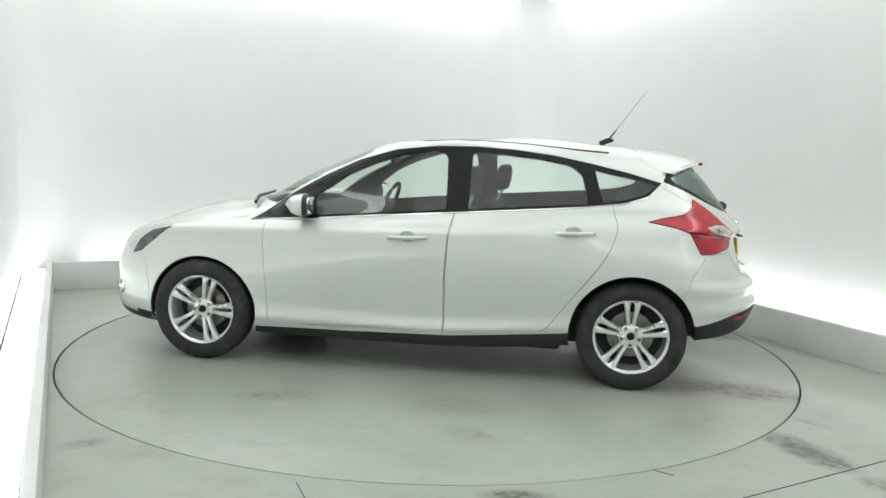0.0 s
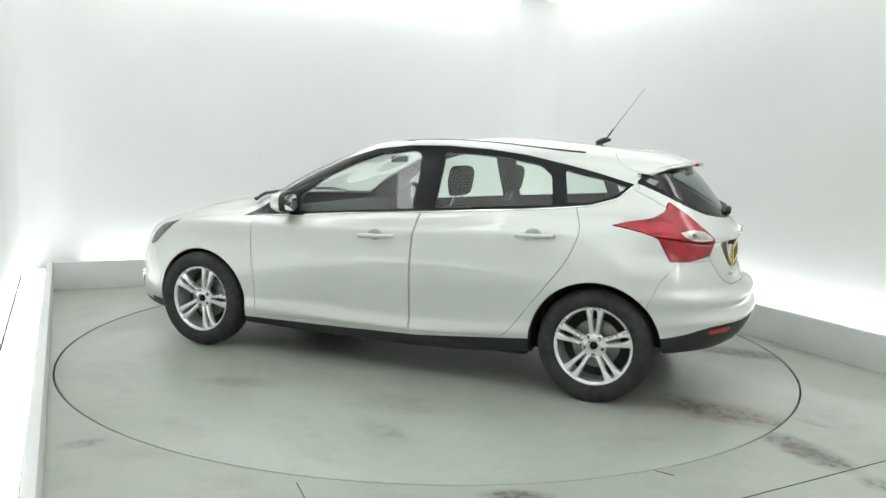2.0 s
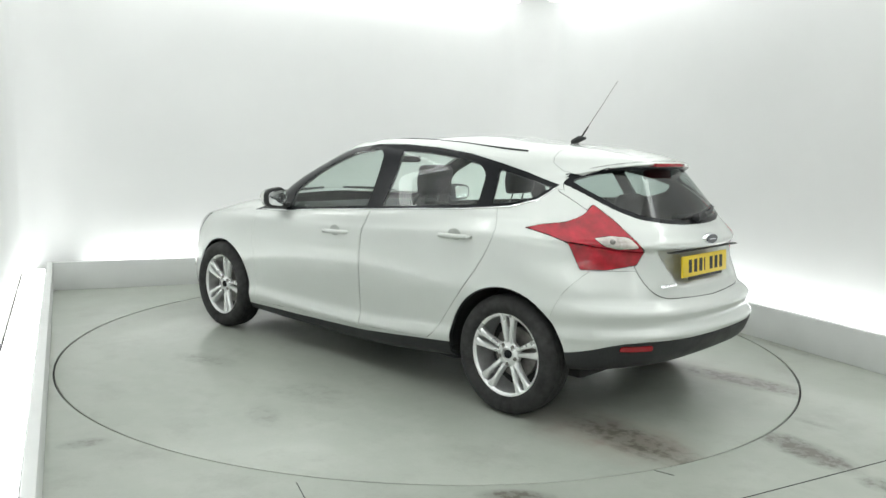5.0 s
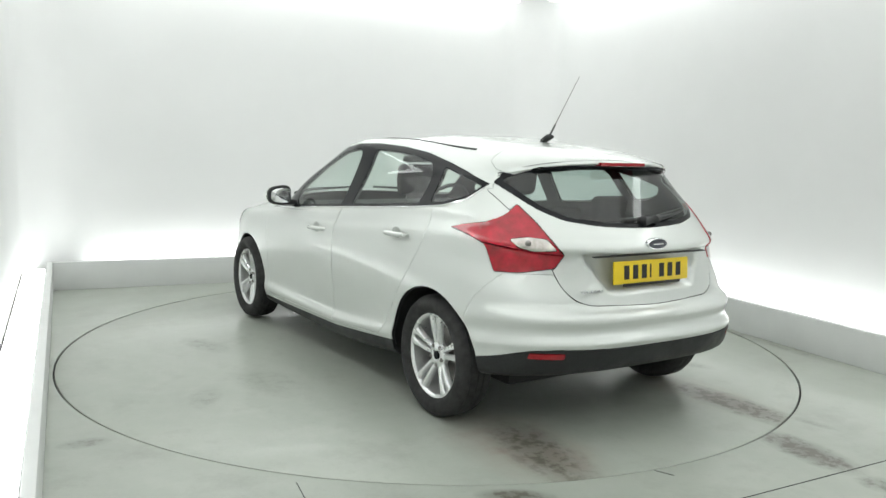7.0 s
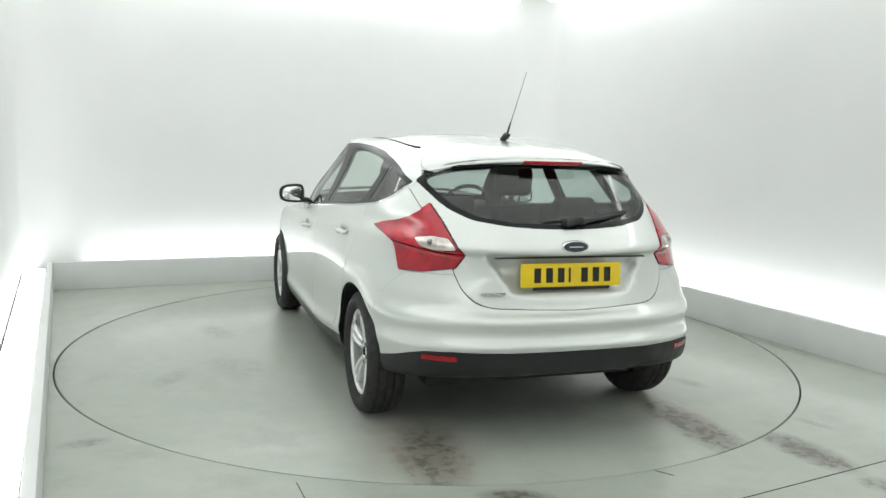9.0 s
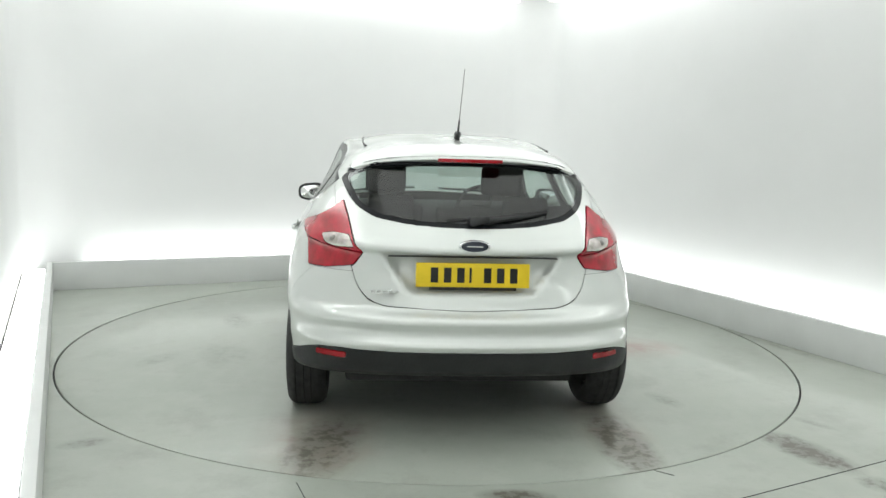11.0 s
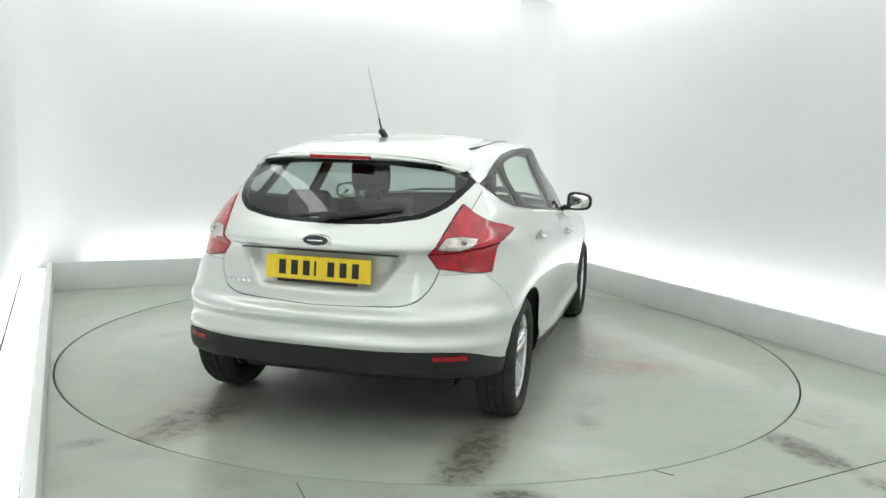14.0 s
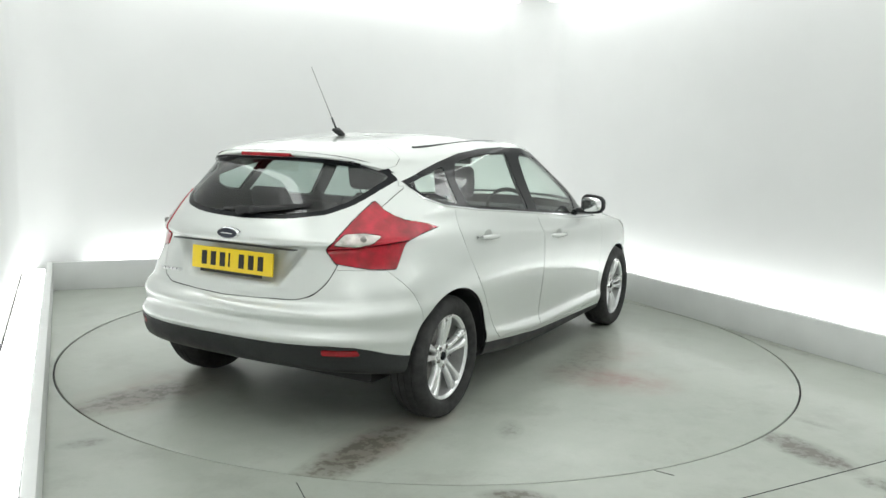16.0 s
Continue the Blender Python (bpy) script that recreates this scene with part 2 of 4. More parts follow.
    boxed("plinth_left", LEFT - T, LEFT, E0, BACK + T, 0, PLINTH_H, M["plinth"], "low grey-white plinth along the wall", "plinth")
    boxed("plinth_right", RIGHT, RIGHT + T, E0, BACK + T, 0, PLINTH_H, M["plinth"], "low grey-white plinth along the wall", "plinth")
    boxed("plinth_back", LEFT + 0.001, RIGHT - 0.001, BACK, BACK + T, 0, PLINTH_H, M["plinth"], "low grey-white plinth along the back wall", "plinth")
    # strip lights in the troughs behind the plinths
    g = "hidden strip lights"
    zt = PLINTH_H - 0.06

    def light(name, x0, x1, y0, y1, z0, z1, glowing, label, category, group):
        """A white housing with its diffuser, which faces up in a trough and down under the ceiling."""
        up = z1 < 1
        zm = z0 + (0.012 if up else z1 - z0 - 0.012)
        lo, hi = ((z0, zm), (zm, z1)) if up else ((zm, z1), (z0, zm))
        o = boxed(name, x0, x1, y0, y1, *lo, M["ceiling"], label, category, "", 0.003, group)
        d = part("diffuser", box_bm(x0 + 0.004, x1 - 0.004, y0 + 0.004, y1 - 0.004, *hi), M["ceiling"], o, "glowing white diffuser", smooth=False)
        d.data.materials.append(glowing)
        way = 1 if up else -1
        for f in d.data.polygons:
            f.material_index = int(f.normal.z * way > 0.5 or (abs(f.normal.z) < 0.5 and z1 - z0 > 0.06))
    light("strip_light", LEFT - W + 0.01, LEFT - T - 0.01, E0, BACK + T, zt - 0.03, zt, M["lamp"], "white strip light lying behind the plinth", "strip light", g)
    light("strip_light", RIGHT + T + 0.01, RIGHT + W - 0.01, E0, BACK + T, zt - 0.03, zt, M["lamp"], "white strip light lying behind the plinth", "strip light", g)
    light("strip_light", LEFT + 0.3, RIGHT - 0.3, BACK + T + 0.01, BACK + W - 0.01, zt - 0.03, zt, M["lamp"], "white strip light lying behind the back plinth", "strip light", g)
    boxed("diffuser_joint", LEFT - 0.163, LEFT - 0.159, -0.75, 1.85, zt + 0.0005, zt + 0.004, M["groove"], "thin dark joint in the light trough", "joint", bevel=0)
    # ceiling with strip lights along its edges
    boxed("ceiling", wl - 0.3, wr + 0.3, FRONT - 0.3, wb + 0.3, H, H + 0.12, M["ceiling"], "white booth ceiling", "ceiling", bevel=0)
    g = "ceiling lights"
    for x0, x1, y0, y1 in ((wl + 0.55, wr - 0.45, wb - 0.25, wb - 0.10), (wl + 0.10, wl + 0.25, FRONT + 0.3, wb - 0.55), (wr - 0.25, wr - 0.10, FRONT + 0.3, wb - 0.50)):
        light("ceiling_light", x0, x1, y0, y1, H - 0.10, H - 0.004, M["cove"], "bright white strip light along the ceiling edge", "ceiling light", g)
    # unseen softbox panels, added to light the car and floor from above
    for y in (-5.0, -2.0, 1.0):
        light("ceiling_light", -2.0, 2.0, y - 1.2, y + 1.2, H - 0.055, H - 0.004, M["panel"], "large white ceiling light panel", "ceiling light", g)


booth()


def turntable():
    bm = lathe_bm([(0.0001, 0.0), (1.2, 0.0), (2.403, 0.0), (2.4095, -0.002), (2.4115, -0.006), (2.4115, -0.028)], 192, "Z")
    deck = thing("turntable", bm, M["table"], "round grey-green turntable deck with tyre stains", "turntable")
    part("edge_seal", lathe_bm([(2.412, -0.010), (2.421, -0.010), (2.421, -0.022), (2.412, -0.022)], 192, "Z", close=True), M["groove"], deck, "dark seal round the deck")
    return deck


table = turntable()


# ---- the car: one outer skin from rings, cut into panels ----
def pchip(xs, ys, x):
    xs, ys, x = (np.asarray(a, float) for a in (xs, ys, x))
    h, d = np.diff(xs), np.diff(ys) / np.diff(xs)
    m = np.zeros(len(xs))
    for i in range(1, len(xs) - 1):
        if d[i - 1] * d[i] > 0:
            w1, w2 = 2 * h[i] + h[i - 1], h[i] + 2 * h[i - 1]
            m[i] = (w1 + w2) / (w1 / d[i - 1] + w2 / d[i])
    m[0], m[-1] = d[0], d[-1]
    k = np.clip(np.searchsorted(xs, x) - 1, 0, len(xs) - 2)
    t = np.clip((x - xs[k]) / h[k], 0, 1)
    return ((1 + 2 * t) * (1 - t) ** 2 * ys[k] + t * (1 - t) ** 2 * h[k] * m[k] + t * t * (3 - 2 * t) * ys[k + 1] + t * t * (t - 1) * h[k] * m[k + 1])


# each ring: front x, front shoulder x, rear shoulder x, rear x, half widths (front shoulder, middle, rear shoulder), heights (front, front shoulder, middle, rear shoulder, rear), roundness front and rear
RINGS = [
    (2.04, 1.45, -1.40, -1.95, (0.780, 0.820, 0.78), (0.20, 0.18, 0.175, 0.275, 0.335), 3.0, 3.0),
    (2.14, 1.45, -1.40, -2.03, (0.860, 0.872, 0.85), (0.24, 0.195, 0.190, 0.295, 0.35), 3.0, 3.0),
    (2.19, 1.45, -1.35, -2.085, (0.897, 0.890, 0.870), (0.33, 0.25, 0.255, 0.345, 0.41), 2.8, 2.9),
    (2.205, 1.45, -1.30, -2.116, (0.907, 0.908, 0.880), (0.42, 0.31, 0.300, 0.40, 0.480), 2.7, 2.8),
    (2.205, 1.45, -1.30, -2.126, (0.909, 0.886, 0.884), (0.48, 0.38, 0.350, 0.45, 0.505), 2.6, 2.8),
    (2.205, 1.45, -1.30, -2.084, (0.910, 0.894, 0.886), (0.54, 0.47, 0.46, 0.52, 0.548), 2.6, 2.75),
    (2.19, 1.45, -1.30, -2.110, (0.907, 0.907, 0.896), (0.60, 0.58, 0.58, 0.60, 0.610), 2.5, 2.7),
    (2.175, 1.45, -1.30, -2.040, (0.905, 0.912, 0.896), (0.63, 0.65, 0.66, 0.67, 0.644), 2.45, 2.6),
    (2.16, 1.45, -1.30, -2.022, (0.902, 0.915, 0.888), (0.67, 0.72, 0.74, 0.75, 0.68), 2.4, 2.6),
    (2.11, 1.45, -1.25, -1.992, (0.887, 0.912, 0.864), (0.73, 0.80, 0.83, 0.86, 0.80), 2.3, 2.5),
    (2.02, 1.45, -1.25, -1.984, (0.860, 0.905, 0.844), (0.775, 0.84, 0.870, 0.93, 0.880), 2.2, 2.5),
    (1.98, 1.42, -1.25, -2.022, (0.830, 0.893, 0.832), (0.795, 0.855, 0.895, 0.955, 0.910), 2.2, 2.5),
    (1.70, 1.25, -1.25, -1.985, (0.780, 0.885, 0.812), (0.905, 0.885, 0.92, 0.985, 0.955), 2.2, 2.5),
    (1.42, 1.05, -1.25, -1.960, (0.785, 0.875, 0.791), (0.968, 0.895, 0.945, 1.02, 0.985), 2.2, 2.5),
    (1.14, 0.88, -1.25, -1.930, (0.785, 0.862, 0.773), (1.010, 0.900, 0.965, 1.06, 1.015), 2.3, 2.5),
    (0.86, 0.59, -1.20, -1.850, (0.755, 0.800, 0.725), (1.152, 1.04, 1.08, 1.13, 1.12), 2.8, 2.5),
    (0.57, 0.32, -1.15, -1.765, (0.698, 0.735, 0.680), (1.282, 1.19, 1.215, 1.20, 1.225), 3.0, 2.5),
    (0.31, 0.08, -1.28, -1.690, (0.655, 0.682, 0.645), (1.378, 1.325, 1.345, 1.240, 1.302), 3.2, 2.4),
    (0.24, 0.02, -1.28, -1.745, (0.635, 0.660, 0.625), (1.398, 1.365, 1.385, 1.262, 1.318), 3.2, 2.3),
    (0.14, -0.07, -1.24, -1.738, (0.590, 0.622, 0.585), (1.412, 1.395, 1.415, 1.318, 1.332), 3.0, 2.3),
    (0.02, -0.20, -1.10, -1.62, (0.320, 0.380, 0.36), (1.428, 1.425, 1.445, 1.412, 1.368), 2.2, 2.4),
    (-0.10, -0.25, -1.00, -1.50, (0.000, 0.000, 0.0), (1.435, 1.438, 1.455, 1.43, 1.395), 2.0, 2.0),
]


def ring_points(spec, nf=16, ns=70, nr=30):
    xf, xsf, xsr, xr, (w0, w1, w2), zs, ef, er = spec
    a = np.linspace(0, np.pi / 2, nf + 1)[:-1]
    fx, fy = xsf + (xf - xsf) * np.cos(a) ** (2 / ef), w0 * np.sin(a) ** (2 / ef)
    sx = np.linspace(xsf, xsr, ns)
    mid = -0.1 if xsr < -0.3 < xsf + 0.25 else (xsf + xsr) / 2
    if not xsr < mid < xsf:
        mid = (xsf + xsr) / 2
    ease = lambda t: t * t
    sy = np.where(sx > mid, w1 + (w0 - w1) * ease(np.clip((sx - mid) / (xsf - mid), 0, 1)), w1 + (w2 - w1) * ease(np.clip((mid - sx) / (mid - xsr), 0, 1)))
    b = np.linspace(np.pi / 2, 0, nr + 1)[1:]
    rx, ry = xsr + (xr - xsr) * np.cos(b) ** (2 / er), w2 * np.sin(b) ** (2 / er)
    x, y = np.concatenate([fx, sx, rx]), np.concatenate([fy, sy, ry])
    y[-1] = 0
    y[0] = 0
    z = pchip([xr, xsr, mid, xsf, xf], zs[::-1], x)
    if zs[2] > 1.3 and w2 > 0.5:
        # the spoiler's lip droops towards its ends
        z = z - 0.034 * (y / w2) ** 4 * np.clip((xsr - x) / (xsr - xr) * 2.0, 0, 1)
    return np.stack([x, y, z], 1)


SKIN = []


def on_skin(x=None, y=None, z=None):
    """The missing one of three coordinates of a place on the left half of the skin."""
    g = SKIN[0]
    want = [k for k, v in enumerate((x, y, z)) if v is None][0]
    keep = [k for k in range(3) if k != want]
    at = [(x, y, z)[k] for k in keep]
    pts = g[g[:, 2] > 1.2] if want == 2 else (g[g[:, 0] < -1.4] if want == 0 else g[g[:, 1] > 0.4])
    d = np.hypot(pts[:, keep[0]] - at[0], pts[:, keep[1]] - at[1])
    k = np.argsort(d)[:9]
    a = np.stack([np.ones(9), pts[k, keep[0]] - at[0], pts[k, keep[1]] - at[1]], 1)
    w = 1 / (d[k] + 0.01)
    return float(np.linalg.lstsq(a * w[:, None], pts[k, want] * w, rcond=None)[0][0])


def skin():
    rings = np.array([ring_points(s) for s in RINGS])
    idx = np.arange(len(RINGS))
    per = [2, 3, 3, 3, 3, 3, 3, 3, 4, 4, 3, 2, 6, 6, 5, 5, 5, 5, 3, 3, 6, 6]
    vs = np.concatenate([np.linspace(i, i + 1, n, endpoint=False) for i, n in enumerate(per)] + [[idx[-1]]])
    cols = rings.shape[1]
    grid = np.empty((len(vs), cols, 3))
    for c in range(cols):
        for k in range(3):
            grid[:, c, k] = pchip(idx, rings[:, c, k], vs)
    # fairing along and across the rings
    def fair(g, n, axis):
        for _ in range(n):
            if axis == 1:
                flip = np.array([1, -1, 1])
                p = np.concatenate([g[:, 1:2] * flip, g, g[:, -2:-1] * flip], 1)
                g = 0.25 * p[:, :-2] + 0.5 * p[:, 1:-1] + 0.25 * p[:, 2:]
            else:
                g = np.concatenate([g[:1], 0.25 * g[:-2] + 0.5 * g[1:-1] + 0.25 * g[2:], g[-1:]], 0)
        return g
    grid = fair(grid, 14, 1)
    grid = fair(grid, 1, 0)
    grid[:, 0, 1] = 0
    grid[:, -1, 1] = 0
    SKIN.append(grid.reshape(-1, 3))
    bm = bmesh.new()
    left = [[bm.verts.new(p) for p in row] for row in grid]
    right = [[l if c in (0, cols - 1) else bm.verts.new((p[0], -p[1], p[2])) for c, (l, p) in enumerate(zip(lr, row))] for lr, row in zip(left, grid)]
    top = len(left) - 1
    for c in range(cols):
        right[top][c] = left[top][c]
    for j in range(top):
        for c in range(cols - 1):
            for rows, flip in ((left, False), (right, True)):
                q = [rows[j][c], rows[j + 1][c], rows[j + 1][c + 1], rows[j][c + 1]]
                bm.faces.new(q[::-1] if flip else q)
    loose = [v for v in bm.verts if not v.link_faces]
    bmesh.ops.delete(bm, geom=loose, context="VERTS")
    bmesh.ops.remove_doubles(bm, verts=bm.verts, dist=0.0004)
    bmesh.ops.recalc_face_normals(bm, faces=bm.faces)
    return bm


# three ways of looking at the skin: from the side (x, z), along it (y, z), and across its corners (x + |y|, z) or (x - |y|, z)
VIEWS = {"side": lambda p: (p.x, p.z), "end": lambda p: (p.y, p.z), "rear_corner": lambda p: (p.x + abs(p.y), p.z), "front_corner": lambda p: (p.x - abs(p.y), p.z)}


def rounded(points, r=0.02, n=4):
    """A polygon with its corners cut round."""
    out, k = [], len(points)
    for i in range(k):
        p, a, b = (Vector(points[j % k]) for j in (i, i - 1, i + 1))
        da, db = (a - p), (b - p)
        ra = min(r, da.length * 0.45, db.length * 0.45)
        s, e = p + da.normalized() * ra, p + db.normalized() * ra
        for t in range(n + 1):
            t /= n
            out.append(tuple(s * (1 - t) ** 2 + p * 2 * t * (1 - t) + e * t * t))
    return out


def smooth_poly(points, n=5):
    """A closed curve through the points."""
    out, k = [], len(points)
    for i in range(k):
        p0, p1, p2, p3 = (Vector(points[(i + j) % k]) for j in (-1, 0, 1, 2))
        for t in range(n):
            t /= n
            out.append(tuple(0.5 * ((2 * p1) + (p2 - p0) * t + (2 * p0 - 5 * p1 + 4 * p2 - p3) * t * t + (3 * p1 - p0 - 3 * p2 + p3) * t ** 3)))
    return out


def circle_poly(cx, cz, r, n=40, squash=1.0):
    return [(cx + r * math.cos(2 * math.pi * i / n), cz + r * squash * math.sin(2 * math.pi * i / n)) for i in range(n)]


def inside(p, poly):
    x, y = p
    hit, k = False, len(poly)
    for i in range(k):
        (x0, y0), (x1, y1) = poly[i], poly[i - 1]
        if (y0 > y) != (y1 > y) and x < (x1 - x0) * (y - y0) / (y1 - y0) + x0:
            hit = not hit
    return hit


def cut(bm, view, poly, where):
    """Cuts the skin along a polygon seen in a view, on the faces for which where(centre) holds."""
    see = VIEWS[view]
    k = len(poly)
    xs, zs = [p[0] for p in poly], [p[1] for p in poly]
    near = set()
    for f in bm.faces:
        c = f.calc_center_median()
        if where(c):
            a = see(c)
            if min(xs) - 0.12 < a[0] < max(xs) + 0.12 and min(zs) - 0.12 < a[1] < max(zs) + 0.12:
                near.add(f)
    for i in range(k):
        (x0, z0), (x1, z1) = poly[i], poly[(i + 1) % k]
        dx, dz = x1 - x0, z1 - z0
        ln = math.hypot(dx, dz)
        if ln < 1e-6:
            continue
        nx, nz = -dz / ln, dx / ln
        hits = {1: [], -1: []}
        for f in near:
            pts = [see(v.co) for v in f.verts]
            side = [(p[0] - x0) * nx + (p[1] - z0) * nz for p in pts]
            if min(side) > -1e-5 or max(side) < 1e-5:
                continue
            along = [((p[0] - x0) * dx + (p[1] - z0) * dz) / ln for p in pts]
            if max(along) < -0.001 or min(along) > ln + 0.001:
                continue
            hits[1 if f.calc_center_median().y > 0 or view in ("side", "end") else -1].append(f)
        for sgn, fs in hits.items():
            if not fs:
                continue
            if view == "side":
                co, no = Vector((x0, 0, z0)), Vector((nx, 0, nz))
            elif view == "end":
                co, no = Vector((0, x0, z0)), Vector((0, nx, nz))
            elif view == "rear_corner":
                co, no = Vector((x0, 0, z0)), Vector((nx, nx * sgn, nz))
            else:
                co, no = Vector((x0, 0, z0)), Vector((nx, -nx * sgn, nz))
            geom = list({v for f in fs for v in f.verts}) + list({e for f in fs for e in f.edges}) + fs
            near.difference_update(fs)
            ring = {g for f in fs for v in f.verts for g in v.link_faces} - set(fs)
            r = bmesh.ops.bisect_plane(bm, geom=geom, dist=2e-5, plane_co=co, plane_no=no.normalized())
            fresh = {g for g in r["geom"] if isinstance(g, bmesh.types.BMFace)} | {g for g in fs if g.is_valid}
            near = {f for f in near if f.is_valid} | fresh


def panel_bm(src, faces, gap=0.002, depth=0.012, lift=0.0, flip=False):
    """Copies some faces of the skin as a panel: edges drawn in by gap and folded inwards by depth. Returns the mesh and the normals of its outer face."""
    bm = bmesh.new()
    made, normals = {}, {}
    for f in faces:
        for v in f.verts:
            if v not in made:
                made[v] = bm.verts.new(v.co + v.normal * lift)
                normals[made[v]] = v.normal.copy()
        try:
            bm.faces.new([made[v] for v in f.verts])
        except ValueError:
            pass
    bm.normal_update()
    edge = [e for e in bm.edges if len(e.link_faces) == 1]
    move = {}
    for e in edge:
        f = e.link_faces[0]
        mid = (e.verts[0].co + e.verts[1].co) / 2
        d = (e.verts[1].co - e.verts[0].co).normalized()
        inw = f.normal.cross(d)
        if inw.dot(f.calc_center_median() - mid) < 0:
            inw = -inw
        for v in e.verts:
            move[v] = move.get(v, Vector()) + inw
    for v, d in move.items():
        if d.length > 1e-6:
            v.co += d.normalized() * gap
    if depth:
        low = {v: bm.verts.new(v.co - normals[v] * depth) for v in move}
        for e in edge:
            a, b = e.verts
            loop = e.link_loops[0]
            if loop.vert is not a:
                a, b = b, a
            bm.faces.new((b, a, low[a], low[b]))
    return bm, normals


def panel(name, src, faces, material, parent, label="", gap=0.002, depth=0.012, lift=0.0):
    faces = [f for f in faces if f.is_valid]
    if not faces:
        return None
    bm, normals = panel_bm(src, faces, gap, depth, lift)
    bm.verts.index_update()
    outer = {v.index: n for v, n in normals.items()}
    me = bpy.data.meshes.new(name)
    bm.faces.index_update()
    bm.to_mesh(me)
    rim = [bool(set(v.index for v in f.verts) - set(outer)) for f in bm.faces]
    bm.free()
    me.materials.append(material)
    me.shade_smooth()
    loops = []
    for poly, is_rim in zip(me.polygons, rim):
        for vi in poly.vertices:
            loops.append(tuple(poly.normal) if is_rim else tuple(outer[vi]))
    me.normals_split_custom_set(loops)
    ob = new(name, me)
    ob.parent = parent
    if label:
        tagged(ob, label)
    return ob


# outlines on the skin
AXLE_F, AXLE_R, TYRE_R = 1.316, -1.324, 0.316
ARCH_F = circle_poly(1.316, 0.295, 0.362, 44)
ARCH_R = circle_poly(-1.325, 0.315, 0.362, 44)
DLO = [(1.03, 0.888), (0.786, 1.065), (0.581, 1.184), (0.38, 1.281), (0.137, 1.352), (-0.111, 1.380), (-0.358, 1.384), (-0.602, 1.371), (-0.842, 1.343), (-1.076, 1.298),
       (-1.271, 1.255), (-1.461, 1.203), (-1.389, 1.128), (-1.252, 1.084), (-0.97, 1.052), (-0.646, 1.027), (-0.244, 0.995), (0.245, 0.955), (0.605, 0.920)]
GLASS_F = rounded([(0.60, 0.937), (0.62, 1.05), (0.431, 1.195), (0.25, 1.275), (0.091, 1.325), (-0.146, 1.353), (-0.195, 1.32), (-0.215, 1.010)], 0.02)
GLASS_R = rounded([(-0.345, 1.018), (-0.345, 1.350), (-0.55, 1.345), (-0.75, 1.325), (-0.93, 1.293), (-1.00, 1.24), (-1.045, 1.075)], 0.025)
GLASS_Q = rounded([(-1.125, 1.087), (-1.07, 1.272), (-1.25, 1.236), (-1.43, 1.192), (-1.37, 1.138), (-1.25, 1.10)], 0.015)
DOOR_F = [(0.91, 0.905), (0.902, 0.676), (0.885, 0.43), (0.875, 0.262), (-0.225, 0.285), (-0.226, 0.646), (-0.243, 0.882), (-0.27, 1.0), (-0.26, 1.42), (0.9, 1.2)]
DOOR_R = [(-0.229, 0.285), (-0.80, 0.318), (-0.848, 0.355), (-0.955, 0.50), (-1.061, 0.638), (-1.14, 0.745), (-1.185, 0.83), (-1.212, 0.91), (-1.215, 0.965), (-1.178, 1.072), (-1.10, 1.32),
          (-0.264, 1.42), (-0.274, 1.0), (-0.247, 0.882), (-0.230, 0.646)]
LAMP_R = rounded([(-0.575, 0.985), (-0.70, 1.010), (-0.86, 1.028), (-0.98, 1.065), (-1.05, 1.115), (-1.18, 1.045), (-1.33, 0.945), (-1.398, 0.895), (-1.335, 0.828), (-1.12, 0.805), (-0.935, 0.803), (-0.90, 0.86), (-0.86, 0.925), (-0.75, 0.955)], 0.015, 3)
LAMP_CLEAR = rounded([(-1.03, 0.956), (-1.15, 0.968), (-1.275, 0.962), (-1.352, 0.914), (-1.20, 0.910), (-1.10, 0.922)], 0.02, 3)
LAMP_LOW = [(-0.80, 0.935), (-1.09, 0.914), (-1.20, 0.901), (-1.40, 0.892), (-1.40, 0.78), (-0.80, 0.78)]
GLASS_B = rounded([(0.60, 1.18), (0.545, 1.10), (0.45, 1.048), (0.26, 1.020), (0.0, 1.012), (-0.26, 1.020), (-0.45, 1.048), (-0.545, 1.10), (-0.60, 1.18), (-0.625, 1.236), (-0.56, 1.268), (-0.45, 1.292), (-0.25, 1.309), (0.0, 1.313), (0.25, 1.309), (0.45, 1.292), (0.56, 1.268), (0.625, 1.236)], 0.03, 3)
GLASS_B_IN = [(p[0] * 0.945, 1.165 + (p[1] - 1.165) * 0.88) for p in GLASS_B]
RECESS = [(0.43, 0.898), (0.30, 0.712), (0.26, 0.700), (-0.26, 0.700), (-0.30, 0.712), (-0.43, 0.898)]
RECESS_IN = [(0.395, 0.892), (0.28, 0.728), (0.25, 0.715), (-0.25, 0.715), (-0.28, 0.728), (-0.395, 0.892)]
REFLECTOR = rounded([(0.565, 0.455), (0.70, 0.452), (0.705, 0.425), (0.565, 0.428)], 0.008, 2)
HATCH = rounded([(0.565, 0.86), (0.525, 0.74), (0.475, 0.682), (0.40, 0.660), (0.0, 0.648), (-0.40, 0.660), (-0.475, 0.682), (-0.525, 0.74), (-0.565, 0.86), (-0.60, 0.98), (-0.64, 1.10), (-0.66, 1.24), (-0.56, 1.285), (0.0, 1.322), (0.56, 1.285), (0.66, 1.24), (0.64, 1.10), (0.60, 0.98)], 0.03, 3)
VALANCE = [(1.2, 0.36), (0.88, 0.375), (0.83, 0.400), (0.78, 0.428), (0.74, 0.448), (0.69, 0.464), (0.60, 0.473), (0.0, 0.476)]
VALANCE += [(-y, z) for y, z in VALANCE[-2::-1]] + [(-1.2, 0.0), (1.2, 0.0)]
